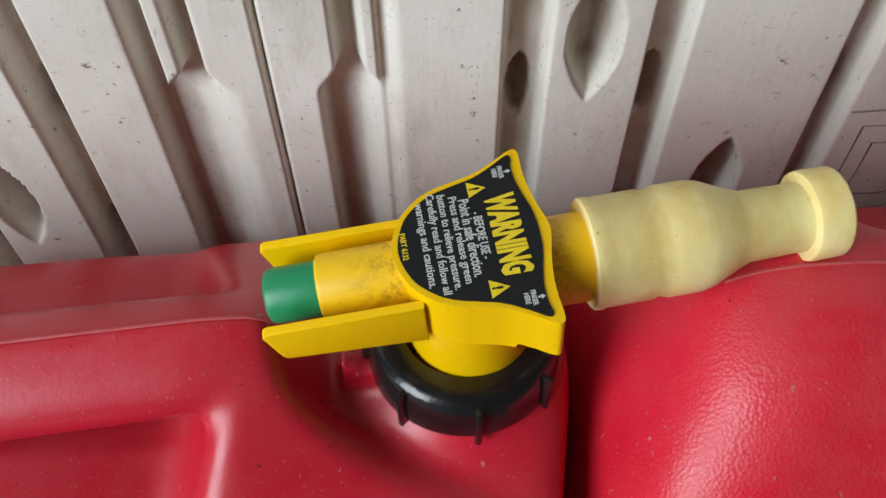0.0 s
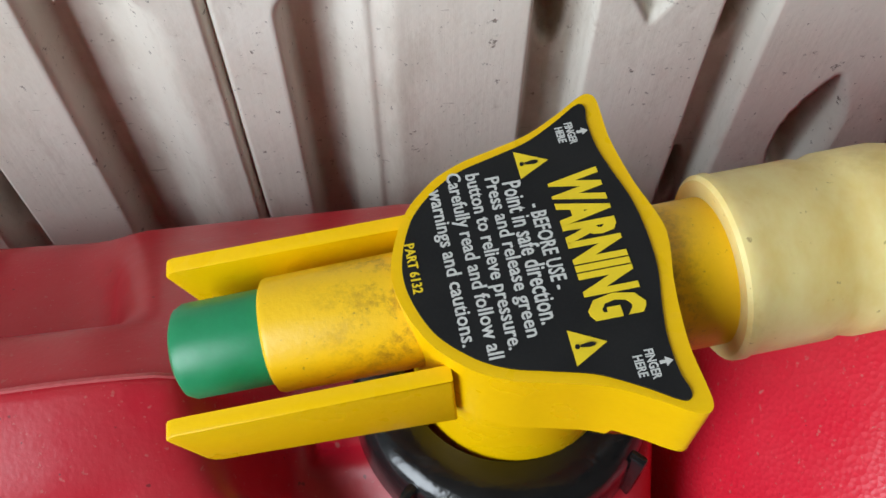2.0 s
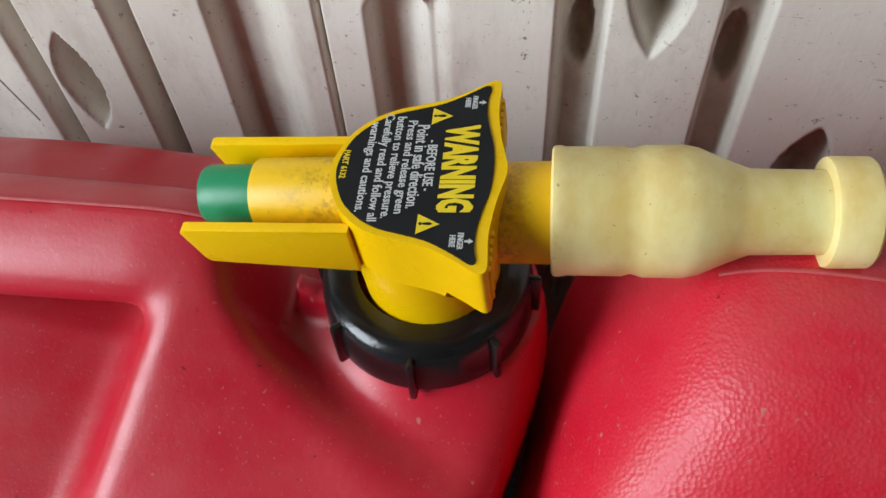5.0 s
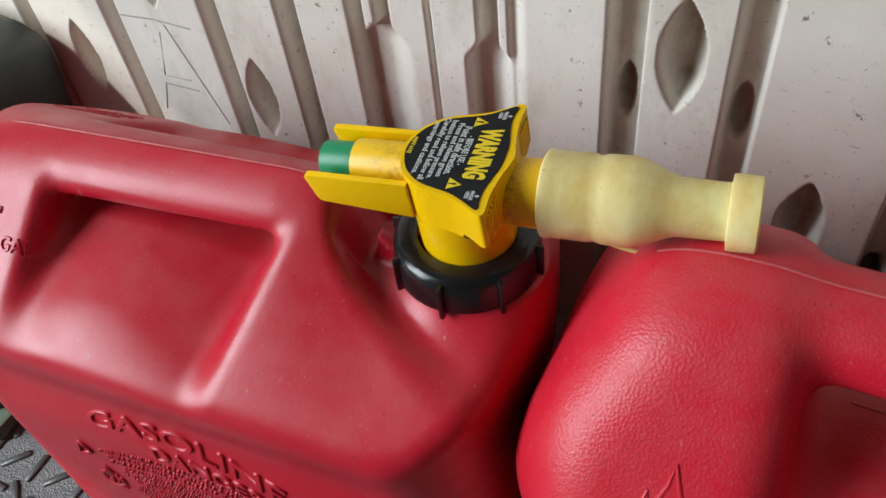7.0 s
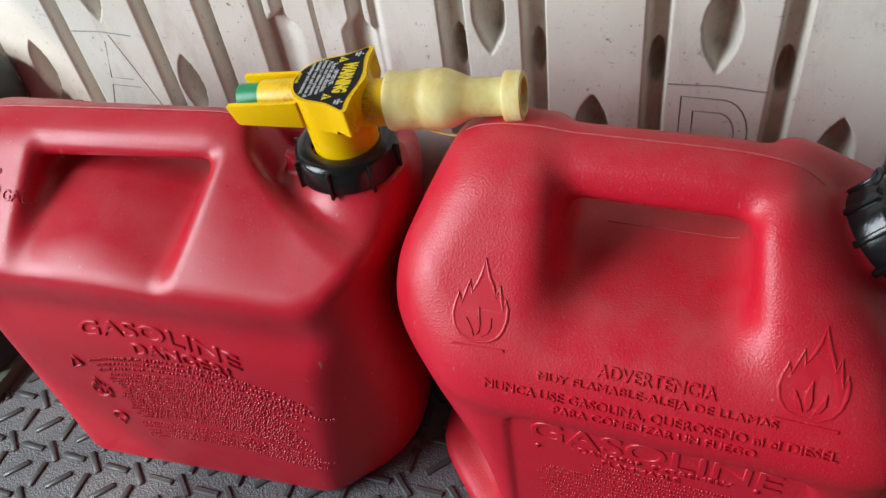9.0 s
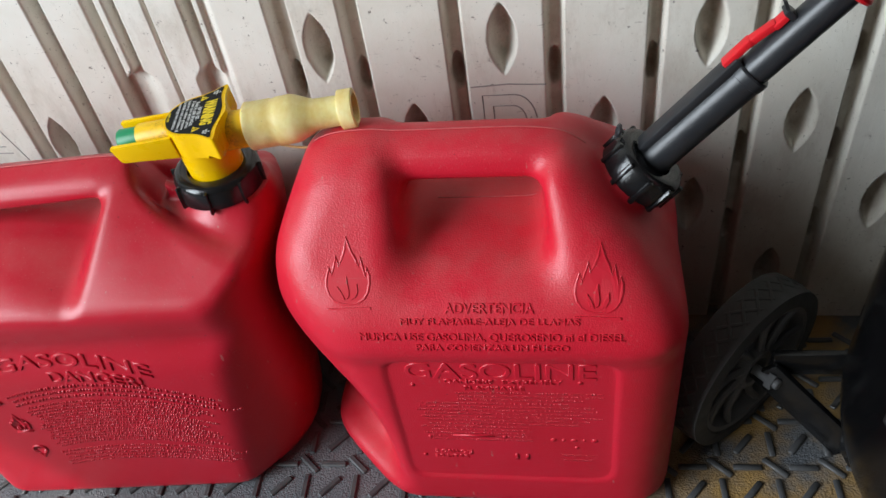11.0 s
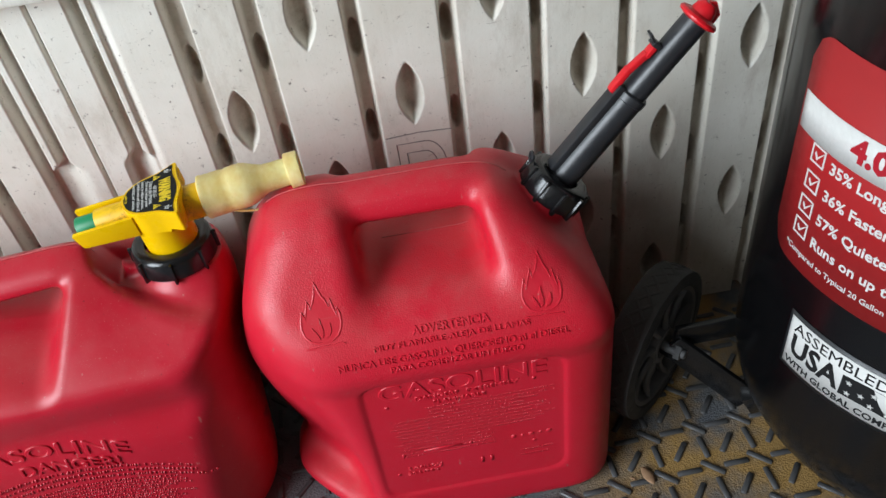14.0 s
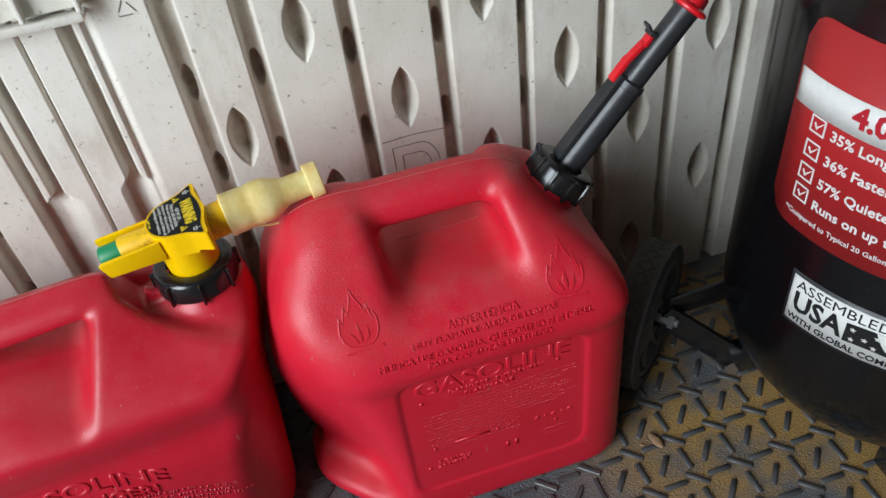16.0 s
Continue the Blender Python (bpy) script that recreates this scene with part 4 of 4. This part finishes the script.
lo, hi = rounded(175.2, 305.0, 0.352 + LZ, 0.548 + LZ, 0.024)
red = sheet(175.2, 305.0, lo, hi, 0.0003, LABEL_RED, "red_label", tank, "red label with white print")
sheet(176.2, 304.0, lambda a: 0.469 + LZ, lambda a: 0.500 + LZ, 0.0010, LABEL_WHITE, "white_band", red)


def arc(deg):
    return radians(deg) * TR


def tank_text(body, deg, z, height, mat, parent, off, weight=0.0003, name="printed_text", stretch=1.0):
    v, f = lettering(body, 0.01, 1.0, weight, 0.0002, "LEFT")
    w = v.copy()
    k = height / 0.0073
    w[:, 0] = v[:, 0] * k * stretch + arc(deg)
    w[:, 1] = v[:, 1] * k + z
    return round_tank((w, f), off, mat, name, parent)


tank_text("4.0", 194.0, 0.4855, 0.0185, PRINT_RED, red, 0.0015, 0.0004)
tank_text("2", 205.0, 0.521, 0.034, LABEL_WHITE, red, 0.0008, 0.0008)
for body, z in (("35% Longer", 0.4575), ("36% Faster R", 0.4330), ("57% Quieter*", 0.4095), ("Runs on up to 40", 0.3865)):
    tank_text(body, 189.6, z + 0.0010, 0.0098, LABEL_WHITE, red, 0.0008, 0.0002)
tank_text("*Compared to Typical 20 Gallon Compressor with 1", 181.6, 0.3685, 0.0055, LABEL_WHITE, red, 0.0008, 0.0001)
for k, z in enumerate((0.460, 0.4360, 0.4130, 0.3910)):
    s, c = 0.0072, arc(185.4)
    ring = []
    for (ax, az), (bx, bz) in (((-s, -s), (s, -s)), ((s, -s), (s, s)), ((s, s), (-s, s)), ((-s, s), (-s, -s))):
        w = 0.0008
        ring.append(plate2d([(c + min(ax, bx) - w, z + min(az, bz) - w), (c + max(ax, bx) + w, z + min(az, bz) - w), (c + max(ax, bx) + w, z + max(az, bz) + w), (c + min(ax, bx) - w, z + max(az, bz) + w)], 0.0002))
    tick = plate2d([(c - 0.0042, z + 0.0008), (c - 0.0008, z - 0.0042), (c + 0.0088, z + 0.0082), (c - 0.0004, z - 0.0012), (c - 0.0030, z + 0.0024)], 0.0002)
    round_tank(gather(ring + [tick]), 0.0008, LABEL_WHITE, "check_box", red)
border = sheet(189.6, 262.0, lambda a: 0.247 + LZ, lambda a: 0.312 + LZ, 0.0003, DARK_GREY, "origin_label", tank, "white label with black print")
sheet(190.6, 261.0, lambda a: 0.2515 + LZ, lambda a: 0.3075 + LZ, 0.0010, LABEL_WHITE, "white_field", border)
tank_text("ASSEMBLED IN", 192.2, 0.2985, 0.0120, LABEL_BLACK, border, 0.0015, 0.0, stretch=1.05)
tank_text("USA", 192.2, 0.2775, 0.0235, LABEL_BLACK, border, 0.0015, 0.0003, stretch=0.84)
tank_text("WITH GLOBAL COMPONENTS", 191.6, 0.2575, 0.0072, LABEL_BLACK, border, 0.0015, 0.0002, stretch=1.02)
flag = [(arc(208.0 + 3.2 * k), 0.2655 + 0.0020 * math.sin(k * 0.7)) for k in range(12)] + [(arc(208.0 + 3.2 * k), 0.2885 + 0.0025 * math.sin(k * 0.7)) for k in range(11, -1, -1)]
round_tank(plate2d(flag, 0.0002), 0.0015, LABEL_BLACK, "flag_shape", border)
stars = []
for x, z in ((210.0, 0.2835), (210.2, 0.2715), (213.4, 0.2770), (216.2, 0.2845), (216.0, 0.2715)):
    stars.append(plate2d([(arc(x) + r * math.sin(a), z + r * math.cos(a)) for a, r in [(math.pi * k / 5, 0.0030 if k % 2 == 0 else 0.0012) for k in range(10)]], 0.0002))
round_tank(gather(stars), 0.0022, LABEL_WHITE, "stars", border)
stripes = []
for k in range(3):
    stripes.append(plate2d([(arc(219.5 + 2.0 * i), 0.2685 + 0.0062 * k + 0.0022 * math.sin(i * 0.55)) for i in range(12)] + [(arc(219.5 + 2.0 * i), 0.2710 + 0.0062 * k + 0.0022 * math.sin(i * 0.55)) for i in range(11, -1, -1)], 0.0002))
round_tank(gather(stripes), 0.0022, LABEL_WHITE, "stripes", border)

WHEEL = pose(0.483, 0.200, 0.0925, 0, 90, -46)
wheel_r, wheel_w = 0.0925, 0.038
wheel = part("wheel", lathe([(0.074, -0.017), (0.077, -0.020), (0.086, -wheel_w / 2), (0.092, -0.018), (wheel_r, -0.010), (wheel_r, 0.010), (0.092, 0.018), (0.086, wheel_w / 2), (0.077, 0.020), (0.074, 0.017)], 72, True), RUBBER, tank, "grey wheel with diamond tread", Matrix.Translation((-TC[0], -TC[1], 0)) @ WHEEL)
tread = []
for k in range(30):
    for s in (-1, 1):
        bm = box(0.0036, 0.0036, 0.046, (0, 0, 0), 0.0008, 1)
        bmesh.ops.subdivide_edges(bm, edges=[e for e in bm.edges if abs(e.verts[0].co.z - e.verts[1].co.z) > 0.02], cuts=4)
        turned(bm, Matrix.Rotation(radians(48 * s), 4, "X"))
        for vert in bm.verts:
            ang = vert.co.y / wheel_r + 2 * math.pi * k / 30
            r = wheel_r - 0.0006 + vert.co.x - 0.003 * (vert.co.z / 0.016) ** 4
            vert.co = (r * math.cos(ang), r * math.sin(ang), vert.co.z)
        tread.append(bm)
part("tread", joined(*tread), RUBBER, wheel)
rim = part("rim", lathe([(0.012, 0.010), (0.016, 0.016), (0.022, 0.016), (0.024, 0.006), (0.066, 0.004), (0.070, 0.017), (0.075, 0.018), (0.075, -0.017), (0.068, -0.016), (0.064, -0.006), (0.024, -0.006), (0.020, -0.016), (0.012, -0.016)], 48, True), RIM, wheel)
for k in range(9):
    bm = tube([(0.020, 0, 0.011), (0.038, 0.004, 0.0095), (0.054, 0.011, 0.0095), (0.068, 0.020, 0.013)], 0.0042, 8)
    part("spoke", turned(bm, Matrix.Rotation(2 * math.pi * k / 9, 4, "Z")), RIM, wheel)
part("axle_bolt", lathe([(0, 0.014), (0.0055, 0.014), (0.0055, 0.041), (0.0045, 0.042), (0, 0.042)], 16), RIM, wheel)
part("nut", lathe([(0, 0.030), (0.0090, 0.030), (0.0090, 0.037), (0, 0.037)], 6), RIM, wheel)


def bar_between(a, b, w, h, mat, name, parent):
    a, b = Vector(a), Vector(b)
    d = b - a
    m = Matrix.Translation((a + b) / 2) @ d.to_track_quat("X", "Z").to_matrix().to_4x4()
    return part(name, turned(box(d.length, w, h, (0, 0, 0), 0.0015), m), mat, parent)


hub = Vector((0.505 - TC[0], 0.175 - TC[1], 0.095))
bar_between(hub + Vector((-0.006, 0.010, 0.004)), (0.584 - TC[0], 0.142 - TC[1], 0.026), 0.007, 0.036, BLACK, "axle_bracket", tank)
bar_between((0.580 - TC[0], 0.146 - TC[1], 0.026), (0.640 - TC[0], 0.130 - TC[1], 0.060), 0.030, 0.028, BLACK, "axle_bracket", tank)
bar_between(hub + Vector((0.0, 0.012, 0.012)), (0.600 - TC[0], 0.190 - TC[1], 0.105), 0.008, 0.030, BLACK, "axle_bracket", tank)

# ---- olive tub beside the first can ----
tub = thing("storage_tub", pose(-0.615, 0.205, 0), "dark olive plastic tub beside the red can", "tub")


def tub_field(x, y, z):
    d = smax(np.abs(x) - 0.150 - 0.10 * z, np.abs(y) - 0.110 - 0.06 * z, 0.045)
    d = smax(d, -z, 0.015)
    d = smax(d, z - 0.315 - 0.02 * np.cos(x / 0.15 * 1.4), 0.03)
    hollow = smax(smax(np.abs(x + 0.02) - 0.085, np.abs(y + 0.11) - 0.05, 0.02), np.abs(z - 0.255) - 0.035, 0.02)
    return smax(d, -hollow, 0.012)


v, q = surface(tub_field, (-0.20, -0.15, -0.008), (0.20, 0.15, 0.35), 0.004)
put("body", grid_mesh("tub_body", v, q, OLIVE), tub)
part("foot_rim", box(0.315, 0.245, 0.020, (0, 0, 0.010), 0.006), TUB_RIM, tub)

# ---- litter on the floor ----
leaf = thing("dry_leaf", pose(0.445, 0.083, 0.0035, 0, 0, 15), "small curled dry brown leaf on the mat", "leaf")
bm = bmesh.new()
bmesh.ops.create_uvsphere(bm, u_segments=12, v_segments=8, radius=1)
bmesh.ops.scale(bm, vec=(0.0058, 0.0125, 0.0025), verts=bm.verts)
for vert in bm.verts:
    vert.co.x *= 1 - 0.35 * (vert.co.y / 0.0125) ** 2
    vert.co.z += 10 * vert.co.x ** 2
part("blade", bm, LEAF, leaf)
rng = random.Random(11)
for k in range(9):
    x, y = rng.choice(((rng.uniform(0.40, 0.56), rng.uniform(-0.02, 0.14)), (rng.uniform(0.39, 0.44), rng.uniform(0.06, 0.12))))
    bit = thing("leaf_crumb", pose(x, y, 0.0012, 0, 0, rng.uniform(0, 360)), "tiny dry plant crumb on the mat", "debris", "crumbs on the mat")
    part("flake", box(rng.uniform(0.002, 0.006), rng.uniform(0.0008, 0.002), 0.0012, (0, 0, 0), 0.0003, 1), LEAF, bit)

# ---- raised bars of the floor mat, last ----
bar_mesh = bpy.data.meshes.new("tread_bar")
bm = box(0.0285, 0.0064, 0.0036, (0, 0, 0.0011), 0.0012, 1)
bm.to_mesh(bar_mesh)
bm.free()
bar_mesh.shade_smooth()
bar_mesh.set_sharp_from_angle(angle=radians(50))
bar_mesh.materials.append(BARS)
near, far = [], []
P, TURN = 0.0272, radians(1.8)
for i in range(-34, 64):
    for j in range(-26, 14):
        u, w = i * P, j * P
        x = -0.405 + u * math.cos(TURN) - w * math.sin(TURN)
        y = 0.051 + u * math.sin(TURN) + w * math.cos(TURN)
        if y > 0.32 or x < -1.2 or x > 1.2:
            continue
        ang = ((-43, 0), (90, 48))[j % 2][i % 2] + 1.8
        seen_left = -0.60 < x < -0.22 and -0.10 < y < 0.13
        seen_right = 0.38 < x < 0.72 and -0.08 < y < 0.20
        (near if (seen_left or seen_right) and len(near) < 300 else far).append((x, y, ang))
for x, y, a in near:
    ob = new("tread_bar", bar_mesh)
    ob.parent = floor
    ob.matrix_basis = pose(x, y, 0, 0, 0, a)
base_v = np.array([tuple(k.co) for k in bar_mesh.vertices])
base_f = [tuple(p.vertices) for p in bar_mesh.polygons]
pieces = []
for x, y, a in far:
    c, s = math.cos(radians(a)), math.sin(radians(a))
    pieces.append((np.stack([c * base_v[:, 0] - s * base_v[:, 1] + x, s * base_v[:, 0] + c * base_v[:, 1] + y, base_v[:, 2]], -1), base_f))
v, f = gather(pieces)
tagged(put("tread_bars", mesh_of("tread_bars", v, f, BARS, False), floor), kind="stuff")
